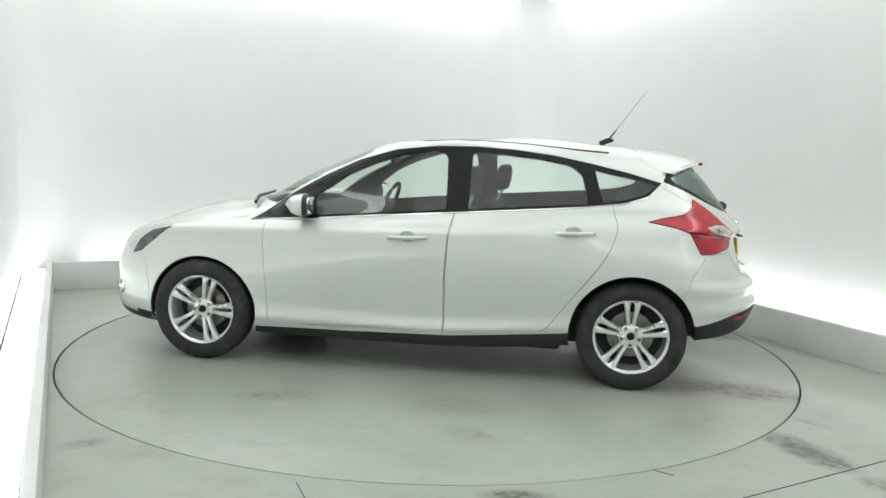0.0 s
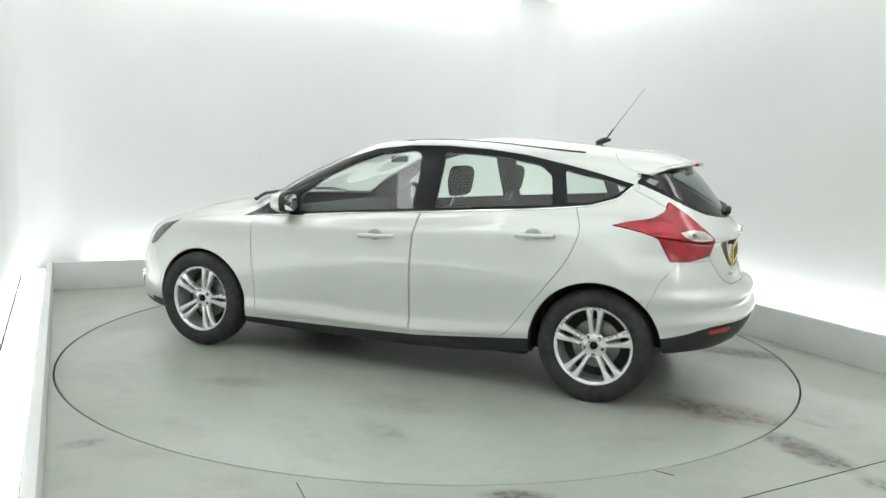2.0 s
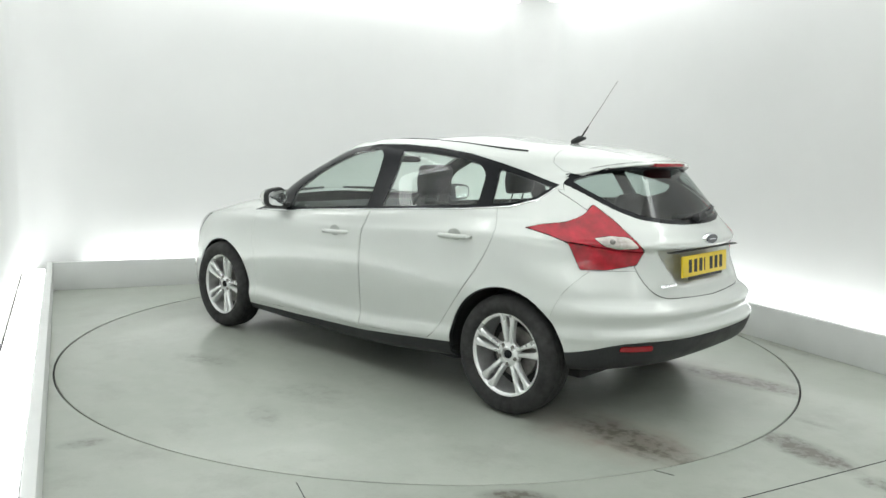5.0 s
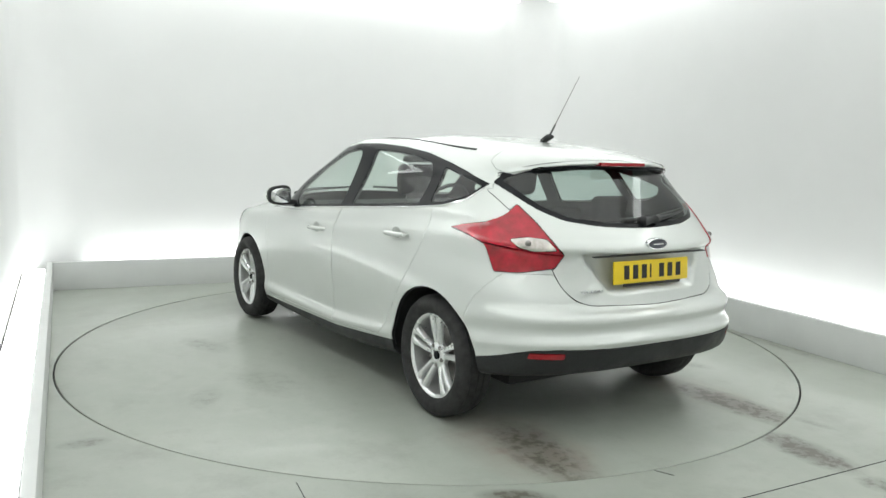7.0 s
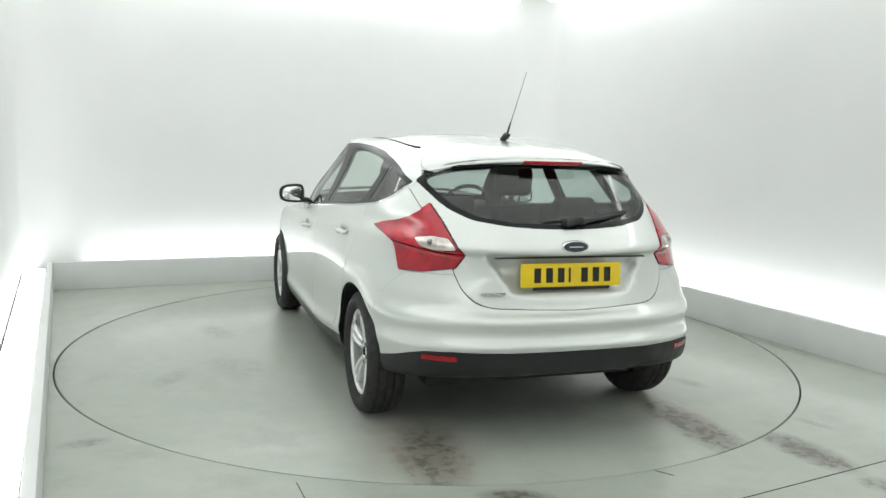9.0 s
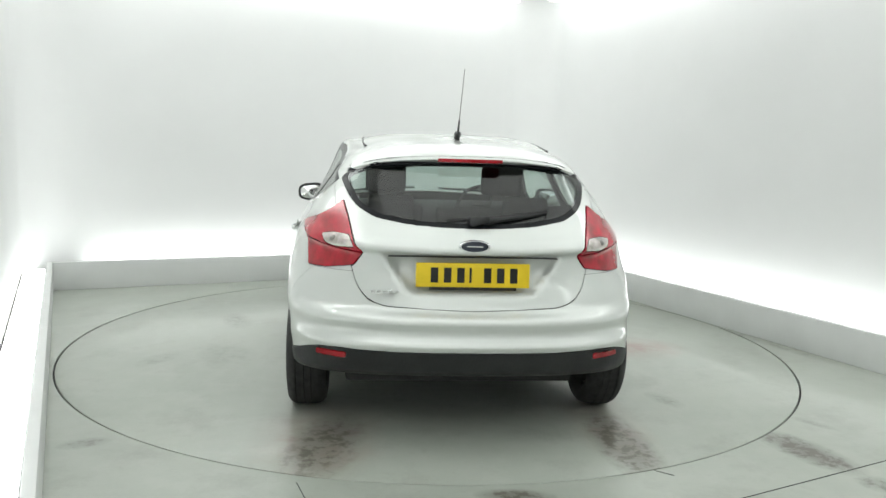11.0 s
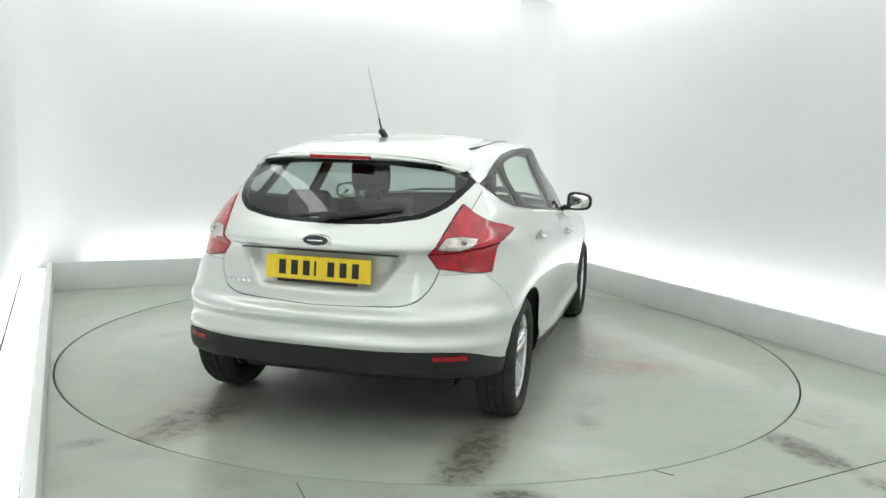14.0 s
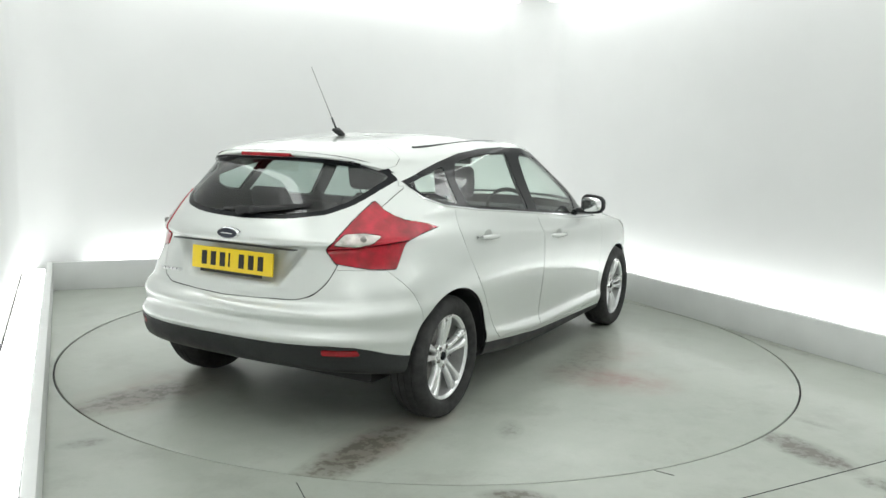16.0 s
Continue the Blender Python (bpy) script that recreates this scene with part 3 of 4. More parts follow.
SCREEN = rounded([(0.69, 0.995), (0.0, 1.015), (-0.69, 0.995), (-0.57, 1.33), (-0.3, 1.372), (0.3, 1.372), (0.57, 1.33)], 0.03, 3)
SPOILER = [(-1.30, 1.50), (-1.31, 1.371), (-1.36, 1.315), (-1.44, 1.275), (-1.54, 1.252), (-1.64, 1.300), (-1.90, 1.312), (-1.90, 1.50)]
SILL = [(1.02, 0.0), (1.02, 0.235), (0.39, 0.245), (-0.27, 0.262), (-1.02, 0.328), (-1.02, 0.0)]
HEADLAMP = rounded([(1.06, 0.635), (0.98, 0.735), (0.87, 0.795), (0.69, 0.828), (0.79, 0.745), (0.93, 0.660)], 0.01, 3)
BONNET = [(1.06, 0.905), (1.30, 0.865), (1.55, 0.835), (1.80, 0.785), (2.30, 0.70), (2.30, 1.2), (1.02, 1.2)]
BUMPER_R = [(-1.60, 0.0), (-1.60, 0.50), (-1.605, 0.58), (-1.65, 0.69), (-1.735, 0.802), (-2.3, 0.802), (-2.3, 0.0)]
BUMPER_F = [(1.66, 0.0), (1.69, 0.45), (1.72, 0.60), (1.80, 0.66), (2.4, 0.70), (2.4, 0.0)]

SIDE = lambda c: abs(c.y) > 0.40
REAR = lambda c: c.x < -1.48
RCORNER = lambda c: c.x < -1.2 and abs(c.y) > 0.35
FCORNER = lambda c: c.x > 1.2 and abs(c.y) > 0.35
FRONTS = lambda c: c.x > 0.0 and c.z > 0.9


def wheel_parts(car, x, y, turn):
    s = 1 if y > 0 else -1
    # rim: barrel, lip and five split spokes
    bm = lathe_bm([(0.196, -0.10), (0.206, -0.06), (0.202, 0.035), (0.212, 0.046), (0.218, 0.047), (0.218, 0.040), (0.210, 0.030), (0.205, -0.06)], 48, "Y", close=True)
    hub = lathe_bm([(0.030, -0.02), (0.068, -0.01), (0.070, 0.012), (0.058, 0.022), (0.034, 0.024), (0.030, 0.016)], 30, "Y", close=False)
    tmp = bpy.data.meshes.new("tmp")
    hub.to_mesh(tmp)
    hub.free()
    bm.from_mesh(tmp)
    wheel = part("wheel", bm, M["alloy"], car, "silver alloy wheel with five split spokes")
    wheel.matrix_basis = Matrix.Translation((x, y, TYRE_R)) @ Matrix.Rotation(0 if s > 0 else math.pi, 4, "Z") @ Matrix.Rotation(radians(-turn), 4, "Y")
    for k in range(5):
        sb = bmesh.new()
        for off in (-1, 1):
            a = 2 * math.pi * k / 5 + math.pi / 2
            pts = []
            for r, lat, h, wd in ((0.048, 0.014, 0.016, 0.018), (0.075, 0.0165, 0.024, 0.0165), (0.10, 0.0195, 0.030, 0.0155), (0.15, 0.0265, 0.038, 0.0175), (0.18, 0.0300, 0.041, 0.0215), (0.209, 0.0310, 0.042, 0.0330)):
                pts.append((r, lat * off, h, wd))
            rows = []
            for r, lat, h, wd in pts:
                row = []
                for dl, dh in ((-wd, -0.030), (-wd, -0.008), (-wd * 0.55, 0.0), (wd * 0.55, 0.0), (wd, -0.008), (wd, -0.030)):
                    u, v = r, lat + dl * 0.8
                    row.append(sb.verts.new((u * math.cos(a) - v * math.sin(a), h + dh, u * math.sin(a) + v * math.cos(a))))
                rows.append(row)
            for p, q in zip(rows, rows[1:]):
                for i in range(6):
                    j = (i + 1) % 6
                    sb.faces.new((p[i], p[j], q[j], q[i]))
            sb.faces.new(rows[0])
            sb.faces.new(rows[-1])
        part("spoke", sb, M["alloy"], wheel)
    prof = [(0.214, 0.030), (0.222, 0.052), (0.240, 0.066), (0.262, 0.072), (0.285, 0.068), (0.302, 0.055), (0.310, 0.040),
            (0.3150, 0.028), (0.3150, 0.024), (0.308, 0.023), (0.308, 0.019), (0.3158, 0.018), (0.316, -0.018), (0.308, -0.019), (0.308, -0.023), (0.316, -0.024), (0.3155, -0.052),
            (0.308, -0.053), (0.308, -0.058), (0.315, -0.059), (0.311, -0.085), (0.302, -0.108), (0.285, -0.122), (0.262, -0.126), (0.240, -0.120), (0.214, -0.090)]
    part("tyre", lathe_bm(prof, 64, "Y", close=True), M["rubber"], wheel, "black rubber tyre")
    part("brake_disc", lathe_bm([(0.02, -0.045), (0.135, -0.045), (0.138, -0.050), (0.135, -0.068), (0.02, -0.068)], 40, "Y"), M["steel"], wheel, "grey steel brake disc")
    # black disc added as the shade seen between the spokes
    part("barrel_shade", lathe_bm([(0.02, -0.095), (0.20, -0.095), (0.20, -0.105), (0.02, -0.105)], 40, "Y"), M["groove"], wheel, "dark back of the wheel")
    part("hub_cap", lathe_bm([(0.0005, 0.029), (0.016, 0.028), (0.022, 0.025), (0.023, 0.014)], 24, "Y"), M["gloss_black"], wheel, "dark centre cap")
    for k in range(5):
        a = 2 * math.pi * (k + 0.5) / 5 + math.pi / 2
        nb = lathe_bm([(0.0005, 0.028), (0.009, 0.028), (0.0115, 0.023), (0.0115, 0.008)], 6, "Y")
        bmesh.ops.translate(nb, vec=(0.052 * math.cos(a), 0, 0.052 * math.sin(a)), verts=nb.verts)
        part("wheel_nut", nb, M["steel"], wheel)
    return wheel


def cushion(points, y0, y1, bevel):
    """A padded slab: a side outline (x, z) pushed across from y0 to y1 with soft edges."""
    bm = prism_bm(points, y0, y1, "Y")
    bmesh.ops.bevel(bm, geom=list(bm.edges), offset=bevel, segments=3, affect="EDGES", profile=0.5)
    return bm


def cabin(car):
    for y, dx in ((0.37, 0.16), (-0.37, 0.05)):
        back = part("front_seat", cushion([(-0.08, 0.40), (-0.24, 0.40), (-0.48, 0.95), (-0.45, 1.01), (-0.36, 1.00), (-0.18, 0.58)], y - 0.25, y + 0.25, 0.045), M["seat"], car, "dark cloth front seat")
        part("seat_base", cushion([(0.38, 0.34), (0.38, 0.50), (0.18, 0.53), (-0.20, 0.50), (-0.24, 0.34)], y - 0.26, y + 0.26, 0.045), M["seat"], back)
        part("headrest", cushion([(-0.45, 1.06), (-0.515, 1.08), (-0.54, 1.22), (-0.515, 1.265), (-0.455, 1.255), (-0.435, 1.16)], y - 0.13, y + 0.13, 0.03), M["seat"], back, "dark padded headrest")
        for o in (-0.06, 0.06):
            part("headrest_post", tube_bm([(-0.43, y + o, 0.97), (-0.485, y + o, 1.10)], [0.006, 0.006], 8), M["chrome"], back)
        back.location.x = dx
    bench = part("rear_bench", cushion([(-0.62, 0.40), (-0.62, 0.52), (-1.04, 0.50), (-1.26, 0.97), (-1.34, 0.96), (-1.18, 0.40)], -0.62, 0.62, 0.05), M["seat"], car, "dark cloth rear bench")
    for y in (0.36, 0.0, -0.36):
        hgt = 0.06 if y == 0 else 0.0
        part("headrest", cushion([(-1.24, 0.97), (-1.32, 0.97), (-1.35, 1.10 - hgt), (-1.30, 1.13 - hgt), (-1.26, 1.10 - hgt)], y - 0.12, y + 0.12, 0.025), M["seat"], bench, "dark padded headrest")
    part("dashboard", cushion([(1.05, 0.60), (1.06, 0.92), (0.80, 0.955), (0.62, 0.93), (0.52, 0.84), (0.56, 0.62)], -0.70, 0.70, 0.05), M["lining"], car, "dark grey dashboard")
    part("centre_console", cushion([(0.60, 0.25), (0.60, 0.72), (0.45, 0.66), (0.20, 0.50), (-0.25, 0.52), (-0.30, 0.25)], -0.10, 0.10, 0.03), M["lining"], car)
    wh = bmesh.new()
    pts = [(0, 0.185 * math.cos(2 * math.pi * i / 32), 0.185 * math.sin(2 * math.pi * i / 32)) for i in range(33)]
    tube_bm(pts, [0.015] * 33, 8, wh)
    box_bm(-0.02, 0.03, -0.17, 0.17, -0.03, 0.02, 0.01, bm=wh)
    box_bm(-0.02, 0.04, -0.07, 0.07, -0.09, 0.05, 0.02, bm=wh)
    box_bm(-0.01, 0.02, -0.02, 0.02, -0.17, -0.05, 0.006, bm=wh)
    bmesh.ops.transform(wh, matrix=pose(0.44, -0.37, 0.92, 0, -25, 0), verts=wh.verts)
    part("steering_wheel", wh, M["lining"], car, "dark steering wheel")
    part("parcel_shelf", cushion([(-1.30, 0.93), (-1.30, 0.95), (-1.80, 0.93), (-1.80, 0.90)], -0.56, 0.56, 0.008), M["lining"], car, "dark grey parcel shelf")
    part("floor_pan", box_bm(-0.92, 0.92, -0.76, 0.76, 0.185, 0.30, 0.03), M["groove"], car, "dark underbody")
    for x0, x1 in ((-1.62, -0.90), (0.90, 1.85)):
        part("underbody", box_bm(x0, x1, -0.58, 0.58, 0.195, 0.30, 0.03), M["groove"], car, "dark underbody")
    part("rear_view_mirror", box_bm(0.28, 0.31, -0.11, 0.11, 1.255, 1.30, 0.012), M["black"], car)


def car_model():
    car = tagged(new("car"), "silver five-door hatchback standing on the turntable", "car")
    bm = skin()
    jobs = [("side", ARCH_F, SIDE), ("side", ARCH_R, SIDE), ("side", DLO, lambda c: abs(c.y) > 0.45), ("side", GLASS_F, lambda c: abs(c.y) > 0.45), ("side", GLASS_R, lambda c: abs(c.y) > 0.45),
            ("side", GLASS_Q, lambda c: abs(c.y) > 0.45), ("side", DOOR_F, SIDE), ("side", DOOR_R, SIDE), ("rear_corner", LAMP_R, RCORNER), ("rear_corner", LAMP_CLEAR, RCORNER), ("rear_corner", LAMP_LOW, lambda c: RCORNER(c) and 0.79 < c.z < 0.95),
            ("end", GLASS_B, REAR), ("end", GLASS_B_IN, REAR), ("end", HATCH, REAR), ("end", RECESS, lambda c: c.x < -1.8 and 0.6 < c.z < 1.0), ("end", RECESS_IN, lambda c: c.x < -1.8 and 0.6 < c.z < 1.0),
            ("end", REFLECTOR, lambda c: c.x < -1.5 and c.z < 0.6), ("end", [(-p[0], p[1]) for p in REFLECTOR], lambda c: c.x < -1.5 and c.z < 0.6), ("end", VALANCE, lambda c: c.x < -1.5 and c.z < 0.7), ("end", SCREEN, FRONTS), ("side", SPOILER, lambda c: c.x < -1.1 and c.z > 1.1),
            ("side", SILL, SIDE), ("front_corner", HEADLAMP, FCORNER), ("side", BONNET, lambda c: c.x > 0.9), ("side", BUMPER_R, lambda c: c.x < -1.4), ("side", BUMPER_F, lambda c: c.x > 1.4)]
    for view, poly, where in jobs:
        cut(bm, view, poly, where)
    for v in bm.verts:
        if v.co.x < -1.8 and inside((v.co.y, v.co.z), RECESS):
            p, near = Vector((v.co.y, v.co.z)), 1.0
            for k in range(6):
                a, e = Vector(RECESS[k]), Vector(RECESS[(k + 1) % 6])
                t = max(0, min(1, (p - a).dot(e - a) / (e - a).length_squared))
                near = min(near, (p - a - (e - a) * t).length / (0.006 if k == 5 else 0.045))
            v.co.x += 0.046 * near * near * (3 - 2 * near)
    bm.normal_update()
    groups = {}
    for f in bm.faces:
        c = f.calc_center_median()
        s, e, rc, fc = (VIEWS[k](c) for k in ("side", "end", "rear_corner", "front_corner"))
        lr = "L" if c.y > 0 else "R"
        if SIDE(c) and (inside(s, ARCH_F) or inside(s, ARCH_R)):
            key = "hole"
        elif RCORNER(c) and inside(rc, LAMP_R):
            key = ("clear_" if inside(rc, LAMP_CLEAR) else "low_" if inside(rc, LAMP_LOW) else "tail_") + lr
        elif abs(c.y) > 0.45 and inside(s, DLO) and not (c.x < -1.48):
            key = next((n + lr for n, g in (("gf_", GLASS_F), ("gr_", GLASS_R), ("gq_", GLASS_Q)) if inside(s, g)), "trim_" + lr)
        elif REAR(c) and inside(e, GLASS_B) and c.z > 0.95 and not inside(s, SPOILER):
            key = "glass_back" if inside(e, GLASS_B_IN) else "frit"
        elif c.x < -1.1 and c.z > 1.1 and inside(s, SPOILER):
            key = "spoiler"
        elif REAR(c) and inside(e, HATCH):
            key = "hatch"
        elif c.x < -1.5 and c.z < 0.7 and inside(e, VALANCE) and inside(s, BUMPER_R):
            key = "refl_" + lr if inside((abs(c.y), c.z), REFLECTOR) else "valance"
        elif c.x < -1.4 and inside(s, BUMPER_R):
            key = "bumper_rear"
        elif FRONTS(c) and inside(e, SCREEN) and c.x < 1.12 and f.normal.x > 0.25:
            key = "windscreen"
        elif SIDE(c) and inside(s, SILL) or (c.z < 0.235 and -1.6 < c.x < 1.6):
            key = "sill"
        elif SIDE(c) and inside(s, DOOR_F) and c.z < 1.0:
            key = "df_" + lr
        elif SIDE(c) and inside(s, DOOR_R) and c.z < 1.09:
            key = "dr_" + lr
        elif FCORNER(c) and inside(fc, HEADLAMP):
            key = "head_" + lr
        elif c.x > 0.9 and inside(s, BONNET):
            key = "bonnet"
        elif c.x > 1.4 and inside(s, BUMPER_F):
            key = "bumper_front" if c.z > 0.27 else "sill"
        else:
            key = "body"
        groups.setdefault(key, []).append(f)

    P = M["paint"]
    panel("body_shell", bm, groups["body"], P, car, "silver body shell", gap=0.0004, depth=0.004)
    panel("bonnet", bm, groups["bonnet"], P, car, gap=0.003)
    panel("front_bumper", bm, groups["bumper_front"], P, car, "silver front bumper")
    panel("rear_bumper", bm, groups["bumper_rear"], P, car, "silver rear bumper", gap=0.0014)
    panel("bumper_valance", bm, groups["valance"], M["black"], car, "black plastic lower bumper", lift=0.004)
    panel("sill", bm, groups["sill"], M["black"], car, "black sill trim")
    panel("tailgate", bm, groups["hatch"], P, car, "silver tailgate with a recess for the plate", gap=0.0035, depth=0.004)
    panel("spoiler", bm, groups["spoiler"], P, car, "silver roof spoiler", gap=0.002)
    panel("frit_band", bm, groups["frit"], M["gloss_black"], car, "gloss black border of the rear window", gap=0.0, depth=0.004)
    pane = panel("rear_window", bm, groups["glass_back"], M["glass_dark"], car, "dark tinted rear window", gap=0.001, depth=0.004)
    pane.visible_shadow = False
    w = panel("windscreen", bm, groups["windscreen"], M["glass"], car, "clear windscreen", gap=0.001, depth=0.004)
    w.visible_shadow = False
    for lr in "LR":
        panel("window_trim", bm, groups["trim_" + lr], M["gloss_black"], car, "gloss black window pillar trim", gap=0.0, lift=-0.001)
        for key, name, label in (("df_", "front_door", "silver front door"), ("dr_", "rear_door", "silver rear door")):
            panel(name, bm, groups[key + lr], P, car, label, gap=0.0028, depth=0.004)
        for key in ("gf_", "gr_", "gq_"):
            g = panel("side_window", bm, groups[key + lr], M["glass"], car, "faintly green side window", gap=0.0, depth=0.004, lift=-0.003)
            g.visible_shadow = False
        lamp = panel("tail_lamp", bm, groups["tail_" + lr], M["red"], car, "red wraparound tail lamp", gap=0.004, depth=0.02, lift=0.004)
        panel("lower_lens", bm, groups["low_" + lr], M["red_low"], lamp, "deep red lower lens", gap=0.003, depth=0.015, lift=0.004)
        panel("clear_lens", bm, groups["clear_" + lr], M["clear"], lamp, "clear reversing lens", gap=0.0, depth=0.004, lift=0.004)
        by, bz = 0.64, 0.942
        bb = bmesh.new()
        bmesh.ops.create_uvsphere(bb, u_segments=16, v_segments=8, radius=0.016)
        bmesh.ops.translate(bb, vec=(on_skin(y=by, z=bz) - 0.001, by if lr == "L" else -by, bz), verts=bb.verts)
        part("bulb", bb, M["steel"], lamp, "grey bulb behind the clear lens")
        panel("reflector", bm, groups["refl_" + lr], M["red_dark"], car, "red bumper reflector", gap=0.001, depth=0.01, lift=0.006)
        panel("headlamp", bm, groups["head_" + lr], M["headlamp"], car, "dark headlamp under a clear cover", gap=0.002, depth=0.02, lift=0.003)
    # dark lining inside the skin
    for name, test, material in (("cabin_lining", lambda c: c.z < 1.36, M["lining"]), ("head_lining", lambda c: c.z >= 1.36, M["headlining"])):
        lb = bmesh.new()
        made = {}
        for key, fs in groups.items():
            if key[:3] in ("gf_", "gr_", "gq_") or key in ("hole", "glass_back", "windscreen"):
                continue
            for f in fs:
                if not test(f.calc_center_median()):
                    continue
                for v in f.verts:
                    if v not in made:
                        made[v] = lb.verts.new(v.co - v.normal * 0.022)
                lb.faces.new([made[v] for v in f.verts])
        me = bpy.data.meshes.new(name)
        lb.to_mesh(me)
        lb.free()
        me.materials.append(material)
        me.shade_smooth()
        ob = new(name, me)
        ob.parent = car
    bm.free()
    # wheel wells, their outer edge just inside the body side
    for x, z, r in ((1.316, 0.295, 0.360), (-1.325, 0.315, 0.360)):
        for s in (1, -1):
            wb = bmesh.new()
            n = 28
            angles = [math.pi * (i / n * 1.04 - 0.02) for i in range(n + 1)]
            edge = [on_skin(x=x + r * math.cos(a), z=z + r * math.sin(a)) - 0.018 for a in angles]
            rows = []
            for y, rr in ((None, r - 0.004), (None, r + 0.012), (0.60, r + 0.01), (0.60, 0.01)):
                rows.append([wb.verts.new((x + rr * math.cos(a), s * (e if y is None else y), z + rr * math.sin(a))) for a, e in zip(angles, edge)])
            for a, b in zip(rows, rows[1:]):
                for i in range(n):
                    wb.faces.new((a[i], a[i + 1], b[i + 1], b[i]))
            part("wheel_arch", wb, M["black"], car, "black wheel arch liner")
    for x in (AXLE_F, AXLE_R):
        for y in (0.860, -0.850) if x > 0 else (0.803, -0.798):
            wheel_parts(car, x, y, 17 if x > 0 else 0)
    cabin(car)
    details(car)
    return car


def details(car):
    for s in (1, -1):
        # door mirrors: a rounded shell of slices along x
        def slices(rows, n=28, sweep=-0.02):
            sb = bmesh.new()
            made = []
            for x, hy, hz, sq in rows:
                ring = []
                for k in range(n):
                    a = 2 * math.pi * k / n
                    c, t = math.cos(a), math.sin(a)
                    yy, zz = math.copysign(abs(c) ** sq, c), math.copysign(abs(t) ** sq, t)
                    ring.append(sb.verts.new((x + sweep * yy, s * (0.918 + hy * yy), 1.002 + hz * zz * (1.0 - 0.12 * yy))))
                made.append(ring)
            for p, q in zip(made, made[1:]):
                for k in range(n):
                    sb.faces.new((p[k], p[(k + 1) % n], q[(k + 1) % n], q[k]))
            sb.faces.new(made[0])
            sb.faces.new(made[-1])
            return sb
        mirror = part("door_mirror", slices([(0.612, 0.088, 0.062, 0.62), (0.616, 0.092, 0.066, 0.62), (0.63, 0.094, 0.068, 0.64), (0.642, 0.093, 0.067, 0.66)]), M["black"], car, "black door mirror with a silver cap")
        part("mirror_cap", slices([(0.640, 0.094, 0.068, 0.66), (0.68, 0.086, 0.062, 0.7), (0.72, 0.066, 0.048, 0.8), (0.735, 0.035, 0.026, 1.0), (0.738, 0.004, 0.004, 1.0)]), M["paint"], mirror, "silver mirror cap")
        part("mirror_glass", slices([(0.603, 0.075, 0.051, 0.62), (0.592, 0.074, 0.050, 0.62), (0.587, 0.055, 0.037, 0.7), (0.5845, 0.030, 0.020, 0.8), (0.584, 0.006, 0.004, 1.0)], sweep=-0.004), M["chrome"], mirror, "mirror glass")
        part("mirror_foot", box_bm(0.62, 0.70, min(s * 0.79, s * 0.87), max(s * 0.79, s * 0.87), 0.935, 0.970, 0.012), M["black"], mirror)
        # door handles with their cups, greyed to stand for the shade in them
        for x0, z0 in ((0.0, 0.838), (-0.967, 0.905)):
            y0 = s * on_skin(x=x0, z=z0)
            hb = tube_bm([(x0 + 0.118, y0 - s * 0.004, z0 - 0.005), (x0 + 0.10, y0 + s * 0.014, z0 - 0.003), (x0, y0 + s * 0.024, z0), (x0 - 0.10, y0 + s * 0.014, z0 + 0.004), (x0 - 0.118, y0 - s * 0.004, z0 + 0.005)],
                         [0.010, 0.0125, 0.014, 0.0125, 0.010], 10)
            handle = part("door_handle", hb, M["paint"], car, "silver door handle")
            cb = bmesh.new()
            bmesh.ops.create_uvsphere(cb, u_segments=20, v_segments=10, radius=1.0)
            for v in cb.verts:
                v.co = Vector((x0 + 0.048 * v.co.x, y0 + s * (0.002 + 0.004 * v.co.y), z0 + 0.008 + 0.034 * v.co.z))
            part("handle_cup", cb, M["cup"], handle, "dark handle recess")
        # chrome strip below the windows
        cs = [(0.95, 0.898), (0.605, 0.917), (0.245, 0.951), (-0.244, 0.990), (-0.646, 1.022), (-0.97, 1.047), (-1.252, 1.079), (-1.389, 1.123), (-1.45, 1.185)]
        pts = [(x, s * (on_skin(x=x, z=z) + 0.001), z) for x, z in cs]
        part("window_strip", tube_bm(pts, [0.004] + [0.006] * 7 + [0.004], 8), M["chrome"], car, "bright strip below the windows")
        # roof strips
        run = [(x, float(np.interp(x, [-1.15, -1.0, -0.8, -0.55, -0.3, 0.0], [0.497, 0.508, 0.517, 0.522, 0.518, 0.50]))) for x in np.linspace(0.0, -1.15, 20)]
        pts = [(x, s * y, on_skin(x=x, y=y) - 0.0005) for x, y in run]
        part("roof_strip", tube_bm(pts, [0.0045] * 14 + [0.005, 0.006, 0.007, 0.008, 0.008, 0.008], 8), M["black"], car, "black roof channel strip")
        part("windscreen_wiper", tube_bm([(1.07, s * 0.62, 0.985), (1.12, s * 0.45, 1.012), (1.145, s * 0.1, 1.026)], [0.012, 0.012, 0.008], 8), M["black"], car, "black windscreen wiper")
    for s in (1, -1):
        fb = lathe_bm([(0.0005, 0.004), (0.034, 0.006), (0.040, 0.012), (0.046, 0.010), (0.048, -0.02)], 24, "X")
        bmesh.ops.transform(fb, matrix=Matrix.Translation((1.95, s * (on_skin(x=1.95, z=0.40) - 0.004), 0.40)) @ Matrix.Rotation(radians(s * 46), 4, "Z"), verts=fb.verts)
        part("fog_lamp", fb, M["chrome"], car, "small round fog lamp")
    # number plate with plain bars
    tilt = Matrix.Translation((-1.978, 0, 0.805)) @ Matrix.Rotation(radians(4), 4, "Y")
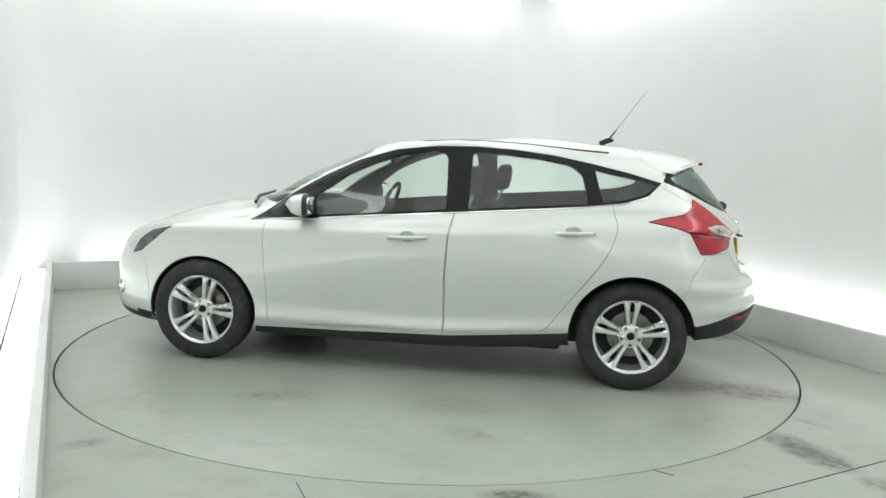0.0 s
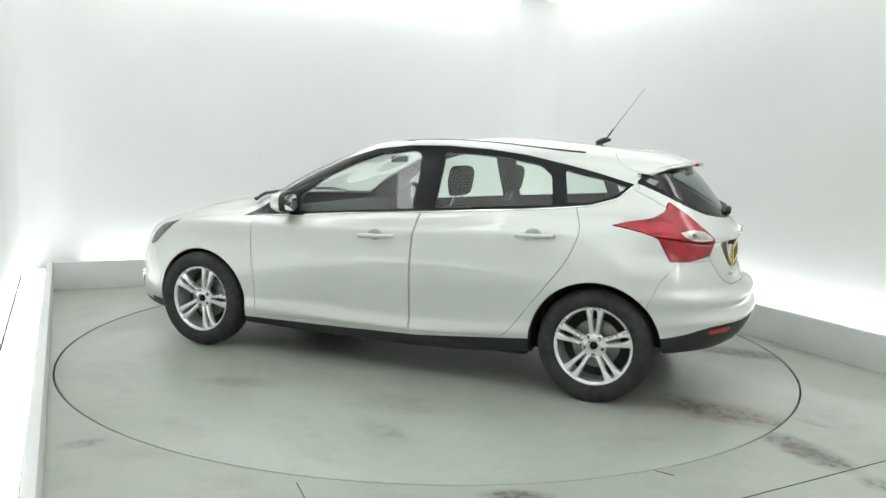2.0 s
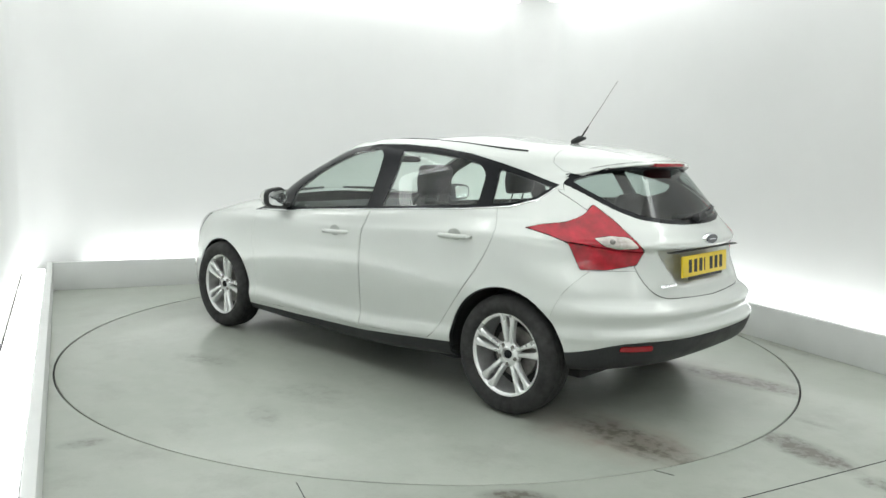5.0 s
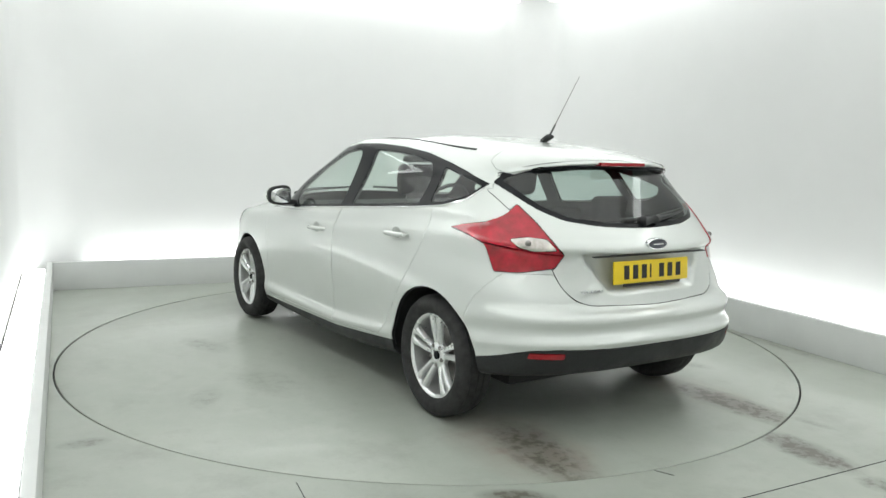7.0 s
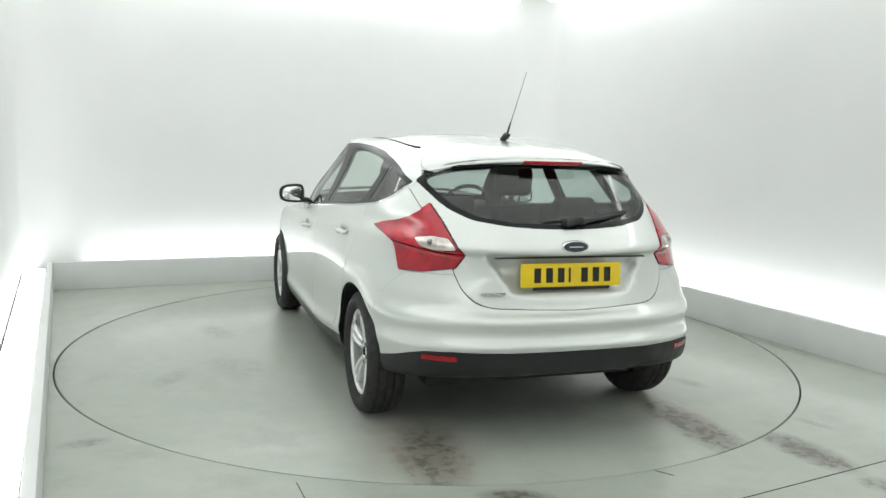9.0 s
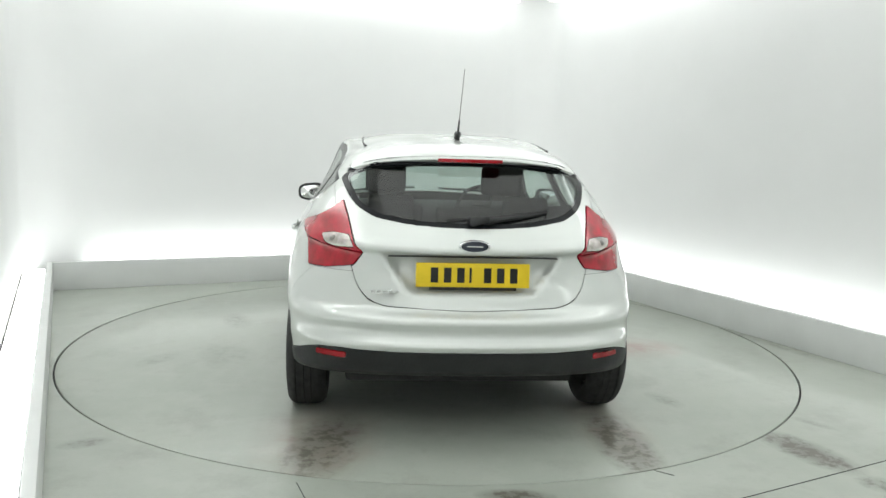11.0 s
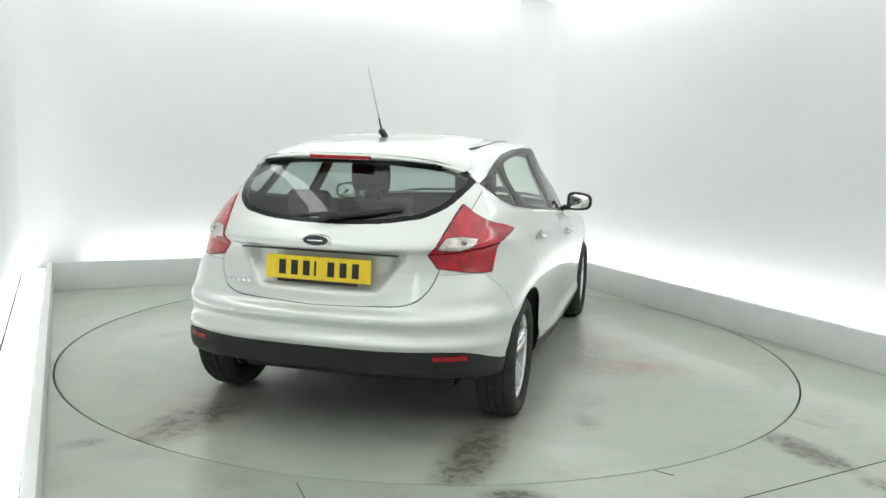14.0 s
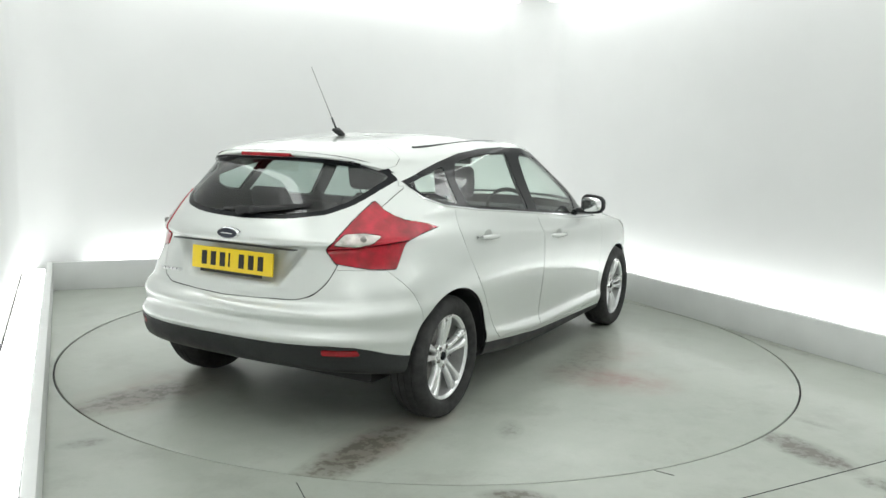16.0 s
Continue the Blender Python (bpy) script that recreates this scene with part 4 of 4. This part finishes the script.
    plate = part("number_plate", box_bm(-0.006, 0.004, -0.26, 0.26, -0.0555, 0.0555, 0.004, m=tilt), M["yellow"], car, "yellow number plate with black bars")
    for k, y in enumerate((0.176, 0.116, 0.056, 0.012, -0.066, -0.126, -0.186)):
        wdt = 0.010 if k == 3 else 0.034
        part("plate_bar", box_bm(-0.0075, -0.0055, y - wdt / 2, y + wdt / 2, -0.034, 0.034, 0, m=tilt), M["ink"], plate, smooth=False)
    part("plate_caption", box_bm(-0.007, -0.0055, -0.20, 0.20, -0.068, -0.054, 0, m=tilt), M["ink"], plate, "dark caption strip below the plate", smooth=False)
    # black bar drawn as the shadow line under the ledge above the plate
    part("ledge_shadow_bar", box_bm(-1.988, -1.955, -0.385, 0.385, 0.885, 0.890, 0.002), M["black"], car, "dark grip under the tailgate ledge")
    # badge
    bb = lathe_bm([(0.0005, -0.012), (0.9, -0.010), (1.0, -0.004), (1.0, 0.01)], 36, "X")
    for v in bb.verts:
        v.co = Vector((-2.000 + v.co.x, v.co.y * 0.072, 0.940 + v.co.z * 0.029))
    badge = part("badge", bb, M["chrome"], car, "oval chrome badge with dark face")
    bb = lathe_bm([(0.0005, -0.0135), (0.84, -0.0125), (0.86, -0.008)], 36, "X")
    for v in bb.verts:
        v.co = Vector((-2.000 + v.co.x, v.co.y * 0.072, 0.940 + v.co.z * 0.028))
    part("badge_face", bb, M["badge"], badge, "dark badge face")
    part("badge_bar", box_bm(-2.0150, -2.012, -0.036, 0.036, 0.9375, 0.9425, 0.001), M["chrome"], badge)
    for k in range(5):
        y = 0.45 - k * 0.026
        part("script_bar", box_bm(-1.995, -1.975, y - 0.010, y + 0.010, 0.722, 0.734, 0.001), M["chrome"], car, smooth=False)
    # aerial
    ab = tube_bm([(-1.10, 0, 1.425), (-1.15, 0, 1.447), (-1.19, 0, 1.452)], [0.016, 0.020, 0.008], 12)
    aerial = part("aerial", ab, M["black"], car, "black roof aerial on a foot")
    part("aerial_mast", tube_bm([(-1.15, 0, 1.44), (-1.205, 0, 1.520)], [0.0065, 0.0045], 8), M["black"], aerial)
    part("aerial_whip", tube_bm([(-1.204, 0, 1.518), (-1.29, 0, 1.640), (-1.385, 0, 1.775)], [0.0026, 0.0019, 0.0015], 8), M["steel"], aerial, "thin grey whip")
    # high brake light and rear wiper
    part("brake_light", box_bm(-1.750, -1.70, -0.155, 0.155, 1.306, 1.324, 0.004), M["red_dark"], car, "dark red high brake light")
    gx = lambda y, z, out: on_skin(y=abs(y), z=z) - out
    wb = tube_bm([(gx(0.05, 1.035, 0.012), 0.05, 1.035), (gx(0.0, 1.045, 0.022), 0.0, 1.045), (gx(-0.07, 1.05, 0.022), -0.07, 1.05), (gx(-0.12, 1.055, 0.016), -0.12, 1.055)], [0.012, 0.024, 0.022, 0.012], 12)
    wiper = part("rear_wiper", wb, M["black"], car, "black rear wiper")
    part("wiper_arm", tube_bm([(gx(-0.10, 1.052, 0.018), -0.10, 1.052), (gx(-0.22, 1.066, 0.018), -0.22, 1.066), (gx(-0.36, 1.085, 0.014), -0.36, 1.085)], [0.013, 0.010, 0.005], 8), M["black"], wiper)
    part("wiper_blade", tube_bm([(gx(0.12, 1.045, 0.008), 0.12, 1.045), (gx(-0.1, 1.062, 0.008), -0.1, 1.062), (gx(-0.36, 1.092, 0.008), -0.36, 1.092)], [0.006, 0.008, 0.005], 8), M["black"], wiper)
    part("exhaust", tube_bm([(-1.6, 0.47, 0.32), (-1.80, 0.47, 0.32), (-1.84, 0.47, 0.315)], [0.022, 0.022, 0.022], 16), M["groove"], car, "dark exhaust tip")


hatchback = car_model()


def motions():
    rows, deck = [], []
    for t, a in TURN:
        m = Matrix.Rotation(radians(a), 4, "Z")
        deck.append((t, m))
        rows.append((t, m @ Matrix.Translation((*CAR_OFF, 0.0)) @ Matrix.Translation((AXLE_R, 0, 0)) @ Matrix.Rotation(radians(0.8), 4, "Z") @ Matrix.Translation((-AXLE_R, 0, 0))))
    walk(table, deck)
    walk(hatchback, rows)


motions()
